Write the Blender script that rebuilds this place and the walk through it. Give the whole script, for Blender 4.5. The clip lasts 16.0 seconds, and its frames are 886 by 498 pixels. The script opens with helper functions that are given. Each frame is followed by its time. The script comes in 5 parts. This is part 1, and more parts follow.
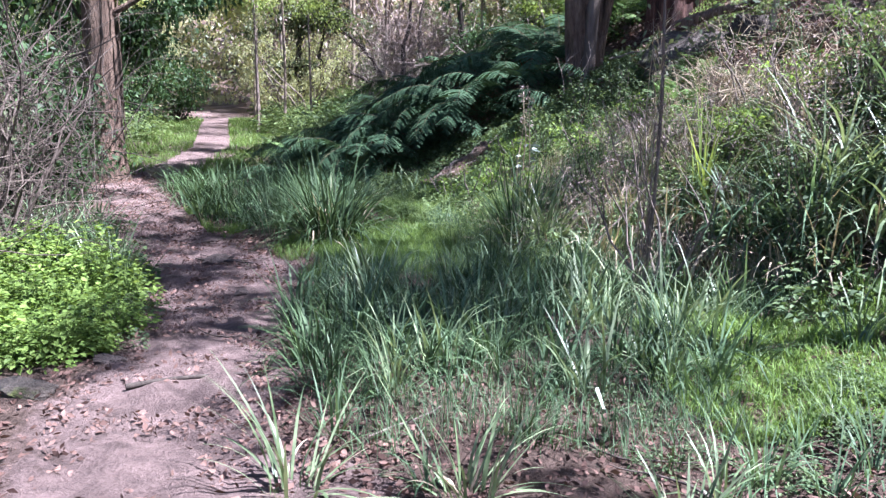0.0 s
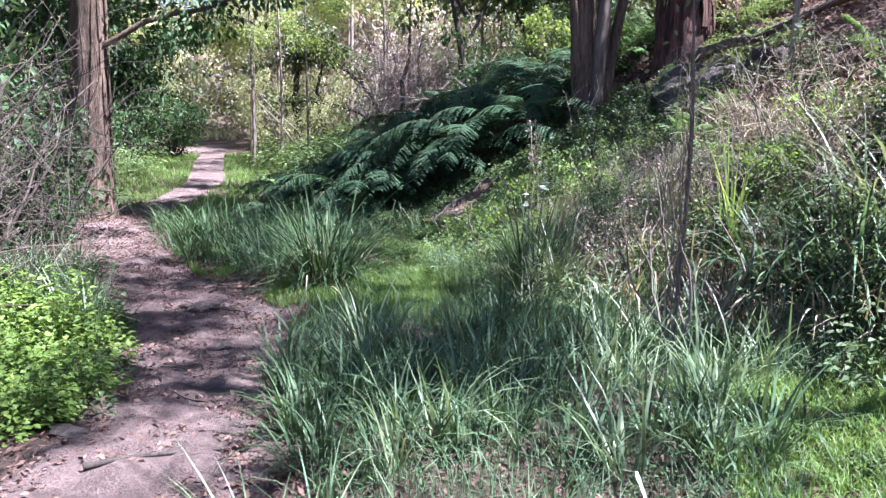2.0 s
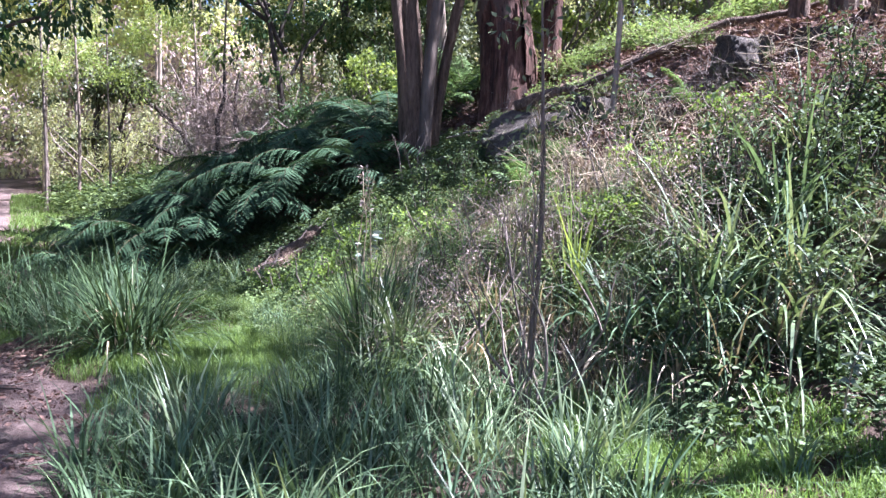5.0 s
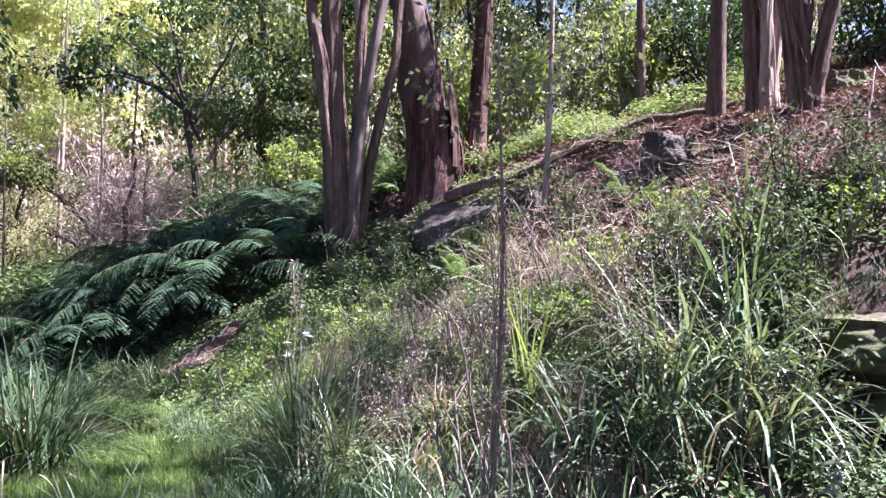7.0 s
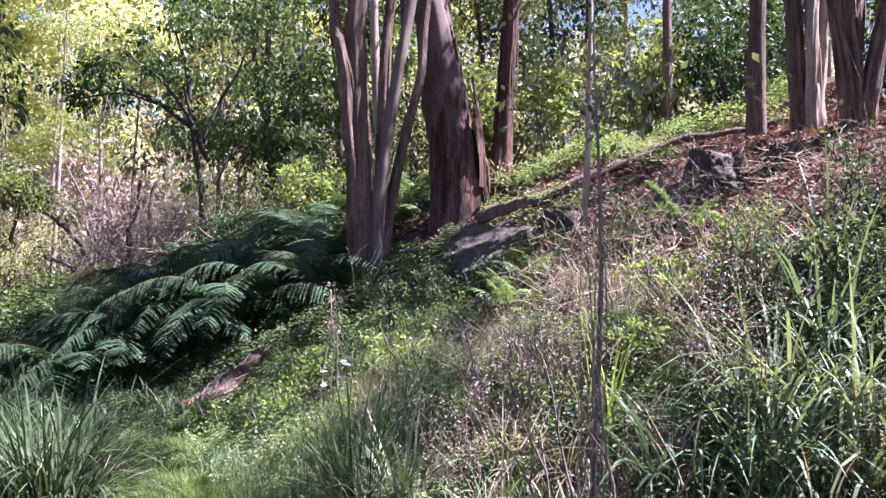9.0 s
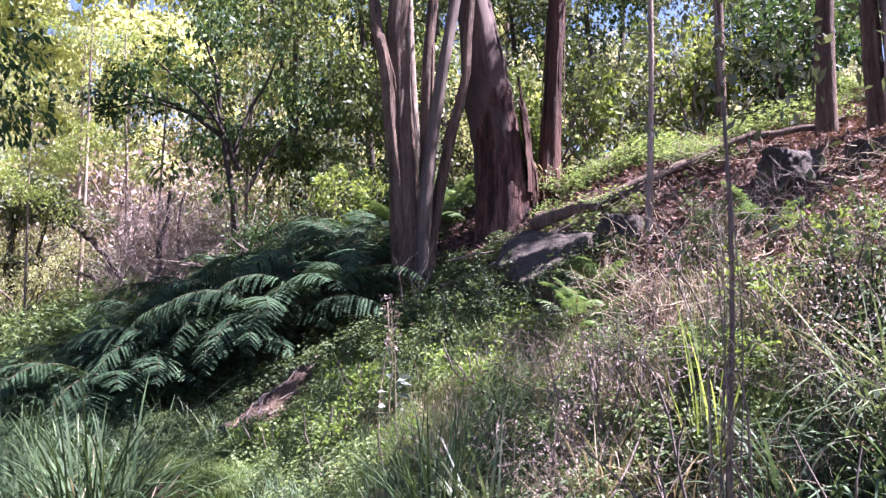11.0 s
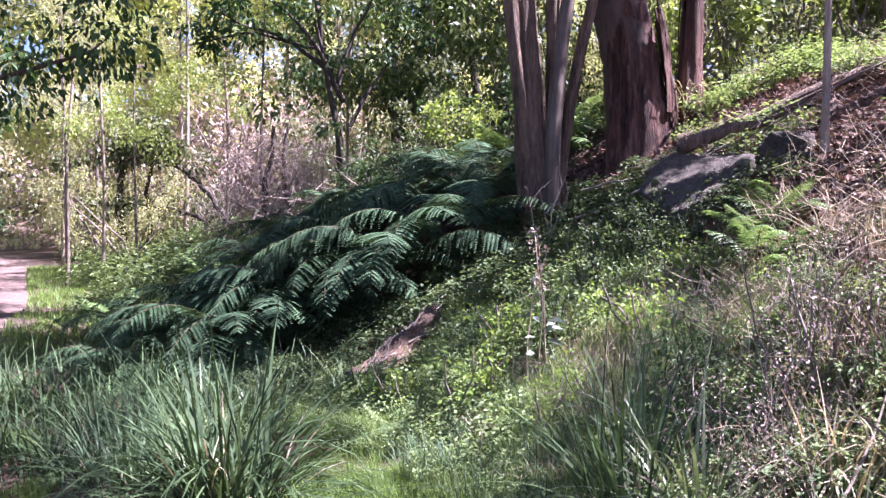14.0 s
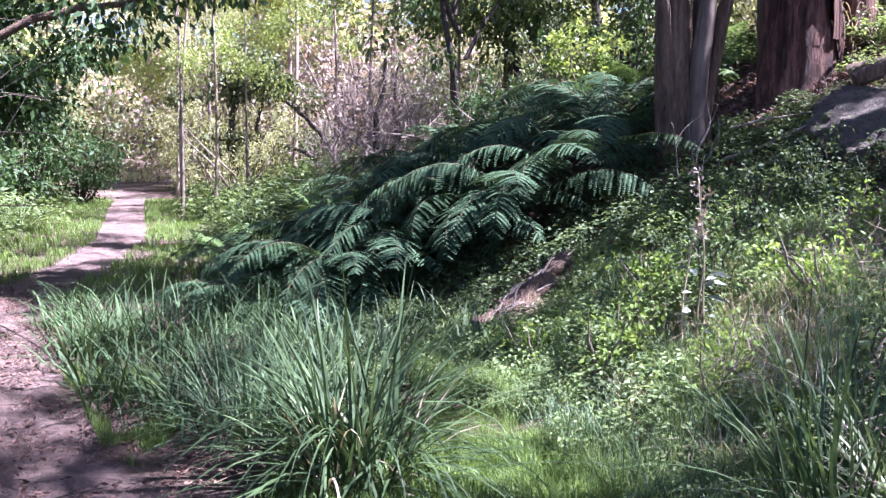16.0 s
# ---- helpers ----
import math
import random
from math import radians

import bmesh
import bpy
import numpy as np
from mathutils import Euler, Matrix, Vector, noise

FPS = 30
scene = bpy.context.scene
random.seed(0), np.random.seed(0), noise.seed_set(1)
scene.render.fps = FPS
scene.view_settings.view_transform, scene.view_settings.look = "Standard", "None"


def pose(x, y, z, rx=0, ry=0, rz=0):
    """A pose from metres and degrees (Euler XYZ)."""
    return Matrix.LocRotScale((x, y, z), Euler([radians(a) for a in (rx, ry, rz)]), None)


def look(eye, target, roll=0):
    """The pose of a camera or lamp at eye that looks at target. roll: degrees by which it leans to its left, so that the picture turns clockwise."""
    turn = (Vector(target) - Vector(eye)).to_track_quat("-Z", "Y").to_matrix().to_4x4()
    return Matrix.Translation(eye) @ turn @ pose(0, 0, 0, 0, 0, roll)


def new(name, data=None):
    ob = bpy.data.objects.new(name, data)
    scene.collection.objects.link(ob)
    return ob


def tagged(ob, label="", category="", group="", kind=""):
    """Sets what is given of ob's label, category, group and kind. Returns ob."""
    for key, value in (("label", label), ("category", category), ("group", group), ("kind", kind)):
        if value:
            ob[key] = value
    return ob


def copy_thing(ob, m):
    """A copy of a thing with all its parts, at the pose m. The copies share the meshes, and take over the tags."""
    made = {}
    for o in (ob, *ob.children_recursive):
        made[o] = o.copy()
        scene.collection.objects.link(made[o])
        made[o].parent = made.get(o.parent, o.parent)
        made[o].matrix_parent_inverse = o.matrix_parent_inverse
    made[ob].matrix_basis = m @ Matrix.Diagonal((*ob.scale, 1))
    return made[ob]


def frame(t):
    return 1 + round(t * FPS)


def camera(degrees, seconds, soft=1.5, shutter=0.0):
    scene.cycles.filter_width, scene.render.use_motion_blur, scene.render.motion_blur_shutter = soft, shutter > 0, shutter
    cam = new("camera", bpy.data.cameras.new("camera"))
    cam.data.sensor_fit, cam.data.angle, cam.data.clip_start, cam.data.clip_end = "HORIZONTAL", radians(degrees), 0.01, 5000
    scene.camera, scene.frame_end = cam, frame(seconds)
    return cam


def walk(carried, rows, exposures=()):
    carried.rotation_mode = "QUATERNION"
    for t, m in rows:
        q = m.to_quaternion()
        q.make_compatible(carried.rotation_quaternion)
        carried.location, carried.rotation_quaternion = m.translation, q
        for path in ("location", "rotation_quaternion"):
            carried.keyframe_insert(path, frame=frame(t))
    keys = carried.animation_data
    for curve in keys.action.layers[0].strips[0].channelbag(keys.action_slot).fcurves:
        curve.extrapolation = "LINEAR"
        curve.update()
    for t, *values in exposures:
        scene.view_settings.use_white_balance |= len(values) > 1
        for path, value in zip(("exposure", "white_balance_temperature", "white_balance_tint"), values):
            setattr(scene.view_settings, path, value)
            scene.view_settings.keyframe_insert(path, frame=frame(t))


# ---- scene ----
cam = camera(58.3, 16.0, 1.4)
PATH = [
    (0, (0.193, 0.461, 1.413), (0.136, 2.426, 1.044), 0.7),
    (0.5, (0.158, 0.567, 1.424), (0.05, 2.531, 1.065), 0.8),
    (1, (0.177, 0.757, 1.422), (0.027, 2.726, 1.101), 1.2),
    (1.5, (0.18, 0.872, 1.412), (0.044, 2.845, 1.112), 1.2),
    (2, (0.122, 0.994, 1.409), (0.07, 2.973, 1.126), 0.7),
    (2.5, (0.019, 1.159, 1.42), (0.091, 3.139, 1.147), 0.6),
    (3, (-0.001, 1.236, 1.396), (0.177, 3.211, 1.139), 0.9),
    (3.5, (0.037, 1.304, 1.427), (0.289, 3.274, 1.189), 1.3),
    (4, (0.074, 1.381, 1.44), (0.375, 3.346, 1.227), 1.7),
    (4.2, (0.073, 1.407, 1.44), (0.393, 3.371, 1.235), 1.7),
    (6.3, (-0.057, 1.75, 1.49), (0.456, 3.682, 1.425), 1.3),
    (6.5, (-0.061, 1.781, 1.497), (0.467, 3.709, 1.462), 1.5),
    (7, (-0.14, 1.89, 1.518), (0.478, 3.792, 1.566), 1.2),
    (7.5, (-0.288, 2.003, 1.519), (0.417, 3.873, 1.604), 1.0),
    (8, (-0.398, 2.079, 1.52), (0.317, 3.944, 1.617), 1.4),
    (8.5, (-0.449, 2.237, 1.502), (0.235, 4.114, 1.605), 1.5),
    (9, (-0.471, 2.454, 1.491), (0.173, 4.344, 1.604), 1.3),
    (9.2, (-0.465, 2.496, 1.495), (0.167, 4.39, 1.611), 1.1),
    (11.3, (-0.653, 3.149, 1.512), (-0.062, 5.054, 1.65), 0.9),
    (11.5, (-0.643, 3.222, 1.519), (-0.06, 5.131, 1.65), 1.2),
    (12, (-0.639, 3.351, 1.503), (-0.071, 5.265, 1.624), 1.4),
    (12.5, (-0.684, 3.456, 1.504), (-0.133, 5.376, 1.601), 1.1),
    (13, (-0.756, 3.605, 1.515), (-0.227, 5.533, 1.582), 0.5),
    (13.5, (-0.827, 3.715, 1.499), (-0.357, 5.659, 1.518), -0.0),
    (14, (-0.835, 3.863, 1.489), (-0.454, 5.826, 1.464), 0.0),
    (14.5, (-0.822, 4.023, 1.48), (-0.539, 6.002, 1.411), 0.4),
    (15, (-0.851, 4.131, 1.463), (-0.642, 6.117, 1.351), 0.8),
    (15.5, (-0.906, 4.264, 1.464), (-0.741, 6.252, 1.322), 1.1),
    (16, (-1.007, 4.432, 1.474), (-0.87, 6.42, 1.297), 1.1),
]
walk(cam, [(t, look(eye, target, roll)) for t, eye, target, roll in PATH], [(0, 2.62, 5250, 20), (2.5, 2.8, 5250, 19), (4.2, 2.88, 5250, 20), (7, 2.88, 5500, 33), (13, 2.99, 5600, 37), (15, 3.09, 5400, 37), (16, 3.11, 5300, 32)])

# ---- daylight ----
SUN_TO = Vector((0.50, -0.10, 0.86)).normalized()
world = bpy.data.worlds.new("sky")
scene.world = world
world.use_nodes = True
sky = world.node_tree.nodes.new("ShaderNodeTexSky")
sky.sky_type = "NISHITA"
sky.sun_disc = False
sky.sun_elevation = math.asin(SUN_TO.z)
sky.sun_rotation = math.atan2(SUN_TO.x, SUN_TO.y)
backing = world.node_tree.nodes["Background"]
backing.inputs["Strength"].default_value = 0.032
world.node_tree.links.new(sky.outputs["Color"], backing.inputs["Color"])
sun_data = bpy.data.lights.new("sun", "SUN")
sun_data.energy = 5.0
sun_data.angle = radians(0.5)
sun_data.color = (1.0, 0.95, 0.87)
sun = new("sun", sun_data)
sun.matrix_world = look(SUN_TO * 60, (0, 0, 0))

rng = np.random.default_rng(7)


# ---- materials ----
def graph(name):
    mat = bpy.data.materials.new(name)
    mat.use_nodes = True
    nodes, links = mat.node_tree.nodes, mat.node_tree.links
    return mat, nodes, links, nodes["Principled BSDF"], nodes["Material Output"]


def ramp(nodes, links, factor, stops):
    node = nodes.new("ShaderNodeValToRGB")
    band = node.color_ramp
    while len(band.elements) < len(stops):
        band.elements.new(0.5)
    for element, (at, colour) in zip(band.elements, stops):
        element.position, element.color = at, (*colour, 1)
    links.new(factor, node.inputs["Fac"])
    return node.outputs["Color"]


def noise_of(nodes, links, scale, detail=6.0, rough=0.6, stretch=None, source="Object"):
    coord = nodes.new("ShaderNodeTexCoord")
    out = coord.outputs[source]
    if stretch:
        mapping = nodes.new("ShaderNodeMapping")
        mapping.inputs["Scale"].default_value = stretch
        links.new(out, mapping.inputs["Vector"])
        out = mapping.outputs["Vector"]
    tex = nodes.new("ShaderNodeTexNoise")
    tex.inputs["Scale"].default_value, tex.inputs["Detail"].default_value, tex.inputs["Roughness"].default_value = scale, detail, rough
    links.new(out, tex.inputs["Vector"])
    return tex.outputs["Fac"]


def mixed(nodes, links, factor, a, b, blend="MIX"):
    node = nodes.new("ShaderNodeMix")
    node.data_type, node.blend_type = "RGBA", blend
    for socket, value in ((node.inputs[0], factor), (node.inputs[6], a), (node.inputs[7], b)):
        if isinstance(value, (int, float)):
            socket.default_value = value
        elif isinstance(value, tuple):
            socket.default_value = (*value, 1)
        else:
            links.new(value, socket)
    return node.outputs[2]


def bumped(nodes, links, shader, height, strength, distance):
    node = nodes.new("ShaderNodeBump")
    node.inputs["Strength"].default_value, node.inputs["Distance"].default_value = strength, distance
    links.new(height, node.inputs["Height"])
    links.new(node.outputs["Normal"], shader.inputs["Normal"])


def leaf_material(name, dark, mid, light, through_light=0.35, rough=0.45, gloss=0.4, vary=1.0, patches=9.0):
    """Leaves and blades: colour varies leaf by leaf and plant by plant, and light shines through."""
    mat, nodes, links, shader, out = graph(name)
    dark, light = tuple((1 - 0.4 * vary) * c for c in dark), tuple((1 + 0.25 * vary) * c for c in light)
    geo = nodes.new("ShaderNodeNewGeometry")
    info = nodes.new("ShaderNodeObjectInfo")
    colour = ramp(nodes, links, geo.outputs["Random Per Island"], [(0.0, dark), (0.5, mid), (1.0, light)])
    patch = noise_of(nodes, links, patches, 3)
    colour = mixed(nodes, links, 0.5, colour, ramp(nodes, links, patch, [(0.3, dark), (0.7, light)]))
    hue = nodes.new("ShaderNodeHueSaturation")
    scale = nodes.new("ShaderNodeMapRange")
    scale.inputs["To Min"].default_value, scale.inputs["To Max"].default_value = 0.8, 1.25
    links.new(info.outputs["Random"], scale.inputs["Value"])
    links.new(scale.outputs["Result"], hue.inputs["Value"])
    links.new(colour, hue.inputs["Color"])
    links.new(hue.outputs["Color"], shader.inputs["Base Color"])
    shader.inputs["Roughness"].default_value = rough
    shader.inputs["Specular IOR Level"].default_value = gloss
    veil = nodes.new("ShaderNodeBsdfTranslucent")
    warm = mixed(nodes, links, 1.0, hue.outputs["Color"], (1.2, 1.15, 0.7), "MULTIPLY")
    links.new(warm, veil.inputs["Color"])
    blend = nodes.new("ShaderNodeMixShader")
    blend.inputs["Fac"].default_value = through_light
    links.new(shader.outputs[0], blend.inputs[1])
    links.new(veil.outputs[0], blend.inputs[2])
    links.new(blend.outputs[0], out.inputs["Surface"])
    return mat


def bark_material(name, dark, mid, light, streak=1.0, scale=16.0, depth=0.03):
    """Bark in long upright strings."""
    mat, nodes, links, shader, out = graph(name)
    strings = noise_of(nodes, links, scale, 8, 0.65, (1, 1, 0.09 * streak))
    fine = noise_of(nodes, links, scale * 4, 6, 0.7, (1, 1, 0.2))
    stain = noise_of(nodes, links, 1.6, 4)
    colour = ramp(nodes, links, strings, [(0.3, dark), (0.5, mid), (0.72, light)])
    colour = mixed(nodes, links, 0.35, colour, ramp(nodes, links, fine, [(0.35, dark), (0.65, light)]))
    colour = mixed(nodes, links, ramp(nodes, links, stain, [(0.45, (0, 0, 0)), (0.7, (0.5, 0.5, 0.5))]), colour, dark)
    links.new(colour, shader.inputs["Base Color"])
    shader.inputs["Roughness"].default_value = 0.85
    shader.inputs["Specular IOR Level"].default_value = 0.25
    height = nodes.new("ShaderNodeMath")
    height.operation = "ADD"
    links.new(strings, height.inputs[0])
    links.new(fine, height.inputs[1])
    bumped(nodes, links, shader, height.outputs[0], 0.9, depth)
    return mat


def gum_bark_material():
    """Smooth mottled grey-brown bark, torn off in dark red fibres over the butt of the trunk."""
    mat, nodes, links, shader, out = graph("gum bark")
    patch = noise_of(nodes, links, 2.4, 6, 0.6, (1, 1, 0.5))
    fine = noise_of(nodes, links, 22.0, 6, 0.7, (1, 1, 0.35))
    fibre = noise_of(nodes, links, 11.0, 8, 0.7, (1, 1, 0.13))
    smooth = ramp(nodes, links, patch, [(0.35, (0.04, 0.025, 0.021)), (0.5, (0.075, 0.048, 0.04)), (0.68, (0.12, 0.082, 0.07))])
    smooth = mixed(nodes, links, 0.3, smooth, ramp(nodes, links, fine, [(0.35, (0.035, 0.022, 0.018)), (0.65, (0.13, 0.09, 0.078))]))
    torn = ramp(nodes, links, fibre, [(0.34, (0.012, 0.006, 0.005)), (0.5, (0.075, 0.033, 0.025)), (0.7, (0.24, 0.13, 0.1))])
    place = nodes.new("ShaderNodeTexCoord")
    split = nodes.new("ShaderNodeSeparateXYZ")
    links.new(place.outputs["Object"], split.inputs[0])
    level = nodes.new("ShaderNodeMath")
    level.operation = "MULTIPLY_ADD"
    level.inputs[1].default_value = -3.4
    links.new(patch, level.inputs[0])
    links.new(split.outputs["Z"], level.inputs[2])
    tilt = nodes.new("ShaderNodeMath")
    tilt.operation = "MULTIPLY_ADD"
    tilt.inputs[1].default_value = -1.9
    links.new(split.outputs["X"], tilt.inputs[0])
    links.new(level.outputs[0], tilt.inputs[2])
    bare = ramp(nodes, links, tilt.outputs[0], [(0.0, (0, 0, 0)), (0.14, (1, 1, 1))])
    links.new(mixed(nodes, links, bare, torn, smooth), shader.inputs["Base Color"])
    shader.inputs["Roughness"].default_value = 0.8
    shader.inputs["Specular IOR Level"].default_value = 0.25
    relief = mixed(nodes, links, bare, fibre, ramp(nodes, links, fine, [(0.0, (0.4, 0.4, 0.4)), (1.0, (0.55, 0.55, 0.55))]))
    bumped(nodes, links, shader, relief, 0.9, 0.07)
    return mat


def rock_material(name, dark, mid, light, moss=0.0):
    mat, nodes, links, shader, out = graph(name)
    broad = noise_of(nodes, links, 4.5, 9, 0.7)
    grain = noise_of(nodes, links, 38.0, 7, 0.75)
    colour = ramp(nodes, links, broad, [(0.36, dark), (0.5, mid), (0.64, light)])
    colour = mixed(nodes, links, 0.5, colour, ramp(nodes, links, grain, [(0.35, dark), (0.65, light)]))
    if moss:
        patch = noise_of(nodes, links, 3.1, 7, 0.7)
        cover = ramp(nodes, links, patch, [(0.62 - 0.25 * moss, (0, 0, 0)), (0.68 - 0.2 * moss, (0.9, 0.9, 0.9))])
        green = ramp(nodes, links, grain, [(0.3, (0.035, 0.05, 0.012)), (0.7, (0.13, 0.15, 0.03))])
        colour = mixed(nodes, links, cover, colour, green)
    links.new(colour, shader.inputs["Base Color"])
    shader.inputs["Roughness"].default_value = 0.9
    height = nodes.new("ShaderNodeMath")
    height.operation = "MULTIPLY_ADD"
    height.inputs[1].default_value = 0.3
    links.new(grain, height.inputs[0])
    links.new(broad, height.inputs[2])
    bumped(nodes, links, shader, height.outputs[0], 1.0, 0.09)
    return mat


def ground_material():
    """Pinkish sandy trail, dark leaf-strewn soil beside it, brown litter up the bank."""
    mat, nodes, links, shader, out = graph("ground soil and sand")
    broad = noise_of(nodes, links, 2.2, 9, 0.72)
    mid = noise_of(nodes, links, 9.0, 8, 0.7)
    grain = noise_of(nodes, links, 90.0, 5, 0.75)
    sand = ramp(nodes, links, mid, [(0.3, (0.062, 0.043, 0.039)), (0.48, (0.17, 0.116, 0.105)), (0.7, (0.31, 0.215, 0.195))])
    sand = mixed(nodes, links, 0.35, sand, ramp(nodes, links, grain, [(0.3, (0.065, 0.046, 0.041)), (0.62, (0.29, 0.21, 0.19))]))
    trodden = ramp(nodes, links, broad, [(0.44, (0.0, 0.0, 0.0)), (0.62, (0.55, 0.55, 0.55))])
    sand = mixed(nodes, links, trodden, sand, (0.08, 0.056, 0.05))
    soil = ramp(nodes, links, mid, [(0.3, (0.03, 0.02, 0.015)), (0.5, (0.085, 0.055, 0.042)), (0.72, (0.19, 0.13, 0.105))])
    soil = mixed(nodes, links, 0.35, soil, ramp(nodes, links, grain, [(0.35, (0.03, 0.021, 0.016)), (0.66, (0.20, 0.14, 0.115))]))
    trail = nodes.new("ShaderNodeAttribute")
    trail.attribute_name = "trail"
    edge = nodes.new("ShaderNodeMath")
    edge.operation = "MULTIPLY_ADD"
    edge.inputs[1].default_value = 0.9
    links.new(mid, edge.inputs[0])
    links.new(trail.outputs["Fac"], edge.inputs[2])
    cover = ramp(nodes, links, edge.outputs[0], [(0.72, (0, 0, 0)), (1.0, (1, 1, 1))])
    colour = mixed(nodes, links, cover, soil, sand)
    links.new(colour, shader.inputs["Base Color"])
    shader.inputs["Roughness"].default_value = 0.95
    shader.inputs["Specular IOR Level"].default_value = 0.15
    height = nodes.new("ShaderNodeMath")
    height.operation = "MULTIPLY_ADD"
    height.inputs[1].default_value = 0.25
    links.new(grain, height.inputs[0])
    links.new(mid, height.inputs[2])
    bumped(nodes, links, shader, height.outputs[0], 1.0, 0.1)
    return mat


M_GROUND = ground_material()
M_STRAP = leaf_material("strap grass", (0.026, 0.055, 0.026), (0.065, 0.115, 0.054), (0.13, 0.185, 0.10), 0.25, 0.55, 0.25)
M_STRAP_DARK = leaf_material("dark strap leaves", (0.014, 0.032, 0.013), (0.036, 0.068, 0.028), (0.085, 0.125, 0.055), 0.2, 0.6, 0.15)
M_STRAP_PALE = leaf_material("pale broad strap leaves", (0.035, 0.07, 0.022), (0.095, 0.145, 0.06), (0.24, 0.28, 0.16), 0.25, 0.4, 0.5)
M_LAWN = leaf_material("fresh short grass", (0.05, 0.1, 0.02), (0.11, 0.19, 0.04), (0.2, 0.28, 0.075), 0.4, 0.5, 0.3)
# Herb greens: light and shade are partly put into separate leaf colours.
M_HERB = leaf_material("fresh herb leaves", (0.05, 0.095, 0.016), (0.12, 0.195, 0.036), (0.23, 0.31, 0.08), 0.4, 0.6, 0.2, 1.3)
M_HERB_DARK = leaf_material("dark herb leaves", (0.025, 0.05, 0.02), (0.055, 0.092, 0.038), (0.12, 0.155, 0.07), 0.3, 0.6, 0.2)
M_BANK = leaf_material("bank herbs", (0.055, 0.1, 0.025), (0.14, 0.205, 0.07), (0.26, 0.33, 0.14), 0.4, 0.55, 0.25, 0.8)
M_FERN = leaf_material("dark fern", (0.024, 0.05, 0.027), (0.042, 0.082, 0.044), (0.07, 0.112, 0.06), 0.2, 0.75, 0.1, 0.6)
M_FERN_LIGHT = leaf_material("light fern", (0.055, 0.105, 0.03), (0.095, 0.165, 0.05), (0.16, 0.24, 0.085), 0.35, 0.5, 0.3)
M_FERN_DEAD = leaf_material("dead fern", (0.05, 0.022, 0.012), (0.12, 0.055, 0.03), (0.2, 0.1, 0.06), 0.15, 0.7, 0.1)
M_STALK = leaf_material("fern stalk", (0.03, 0.028, 0.014), (0.06, 0.05, 0.025), (0.1, 0.08, 0.04), 0.0, 0.6, 0.2)
M_DRY = leaf_material("dry straw", (0.13, 0.095, 0.06), (0.27, 0.205, 0.14), (0.46, 0.38, 0.28), 0.2, 0.7, 0.2)
M_LITTER = leaf_material("fallen leaves", (0.04, 0.022, 0.018), (0.12, 0.068, 0.055), (0.22, 0.135, 0.11), 0.1, 0.8, 0.12)
M_GUM = leaf_material("grey-green gum leaves", (0.038, 0.055, 0.026), (0.088, 0.112, 0.05), (0.17, 0.19, 0.10), 0.35, 0.5, 0.35)
M_LEAF_DARK = leaf_material("dark glossy leaves", (0.014, 0.035, 0.012), (0.03, 0.068, 0.022), (0.07, 0.12, 0.04), 0.3, 0.55, 0.3)
# Pale leaf colour stands for strong sun on the bushes and young gums.
M_LEAF_PALE = leaf_material("leaves coloured pale for sun", (0.15, 0.175, 0.075), (0.27, 0.28, 0.14), (0.4, 0.39, 0.24), 0.5, 0.6, 0.2, 0.1)
# Haze, sun glare and dark gaps of the far hillside are put into colour.
M_FAR = leaf_material("far foliage with glare in colour", (0.1, 0.125, 0.05), (0.38, 0.38, 0.22), (0.56, 0.52, 0.37), 0.4, 0.6, 0.2, 0.3, 0.35)
# Far crowns' sun glare is put into this bright leaf colour.
M_LEAF_SUN = leaf_material("far leaves coloured for sun", (0.27, 0.31, 0.13), (0.42, 0.45, 0.21), (0.52, 0.54, 0.3), 0.5, 0.6, 0.2, 0.5)
M_LEAF_MID = leaf_material("mid-green leaves", (0.045, 0.075, 0.022), (0.095, 0.135, 0.045), (0.18, 0.23, 0.085), 0.4, 0.5, 0.3)
M_LEAF_YELLOW = leaf_material("yellow-green leaves", (0.08, 0.13, 0.025), (0.16, 0.22, 0.05), (0.27, 0.32, 0.10), 0.45, 0.45, 0.3)
M_LEAF_PINK = leaf_material("dry pinkish leaves", (0.14, 0.10, 0.092), (0.28, 0.205, 0.19), (0.42, 0.33, 0.30), 0.25, 0.6, 0.2)
M_WHITE = leaf_material("silvery leaves", (0.06, 0.09, 0.06), (0.12, 0.15, 0.115), (0.22, 0.25, 0.21), 0.2, 0.5, 0.4)
M_BARK = bark_material("stringy brown bark", (0.024, 0.015, 0.011), (0.14, 0.09, 0.066), (0.33, 0.225, 0.165), 1.3, 11.0, 0.06)
M_BARK_RED = bark_material("reddish bark", (0.018, 0.008, 0.006), (0.085, 0.04, 0.03), (0.2, 0.11, 0.085), 2.0, 6.0, 0.06)
M_BARK_GUM = gum_bark_material()
M_BARK_SMOOTH = bark_material("smooth grey-brown bark", (0.05, 0.036, 0.03), (0.105, 0.078, 0.065), (0.17, 0.135, 0.112), 3.0, 6.0, 0.008)
M_BARK_PALE = bark_material("pale peeling bark", (0.10, 0.07, 0.052), (0.28, 0.21, 0.165), (0.5, 0.41, 0.34), 1.4, 10.0, 0.02)
M_TWIG = bark_material("dead grey twigs", (0.06, 0.045, 0.038), (0.17, 0.13, 0.11), (0.33, 0.27, 0.235), 1.0, 20.0, 0.008)
M_TWIG_BROWN = bark_material("brown twigs", (0.035, 0.026, 0.02), (0.1, 0.075, 0.06), (0.21, 0.165, 0.135), 1.0, 20.0, 0.008)
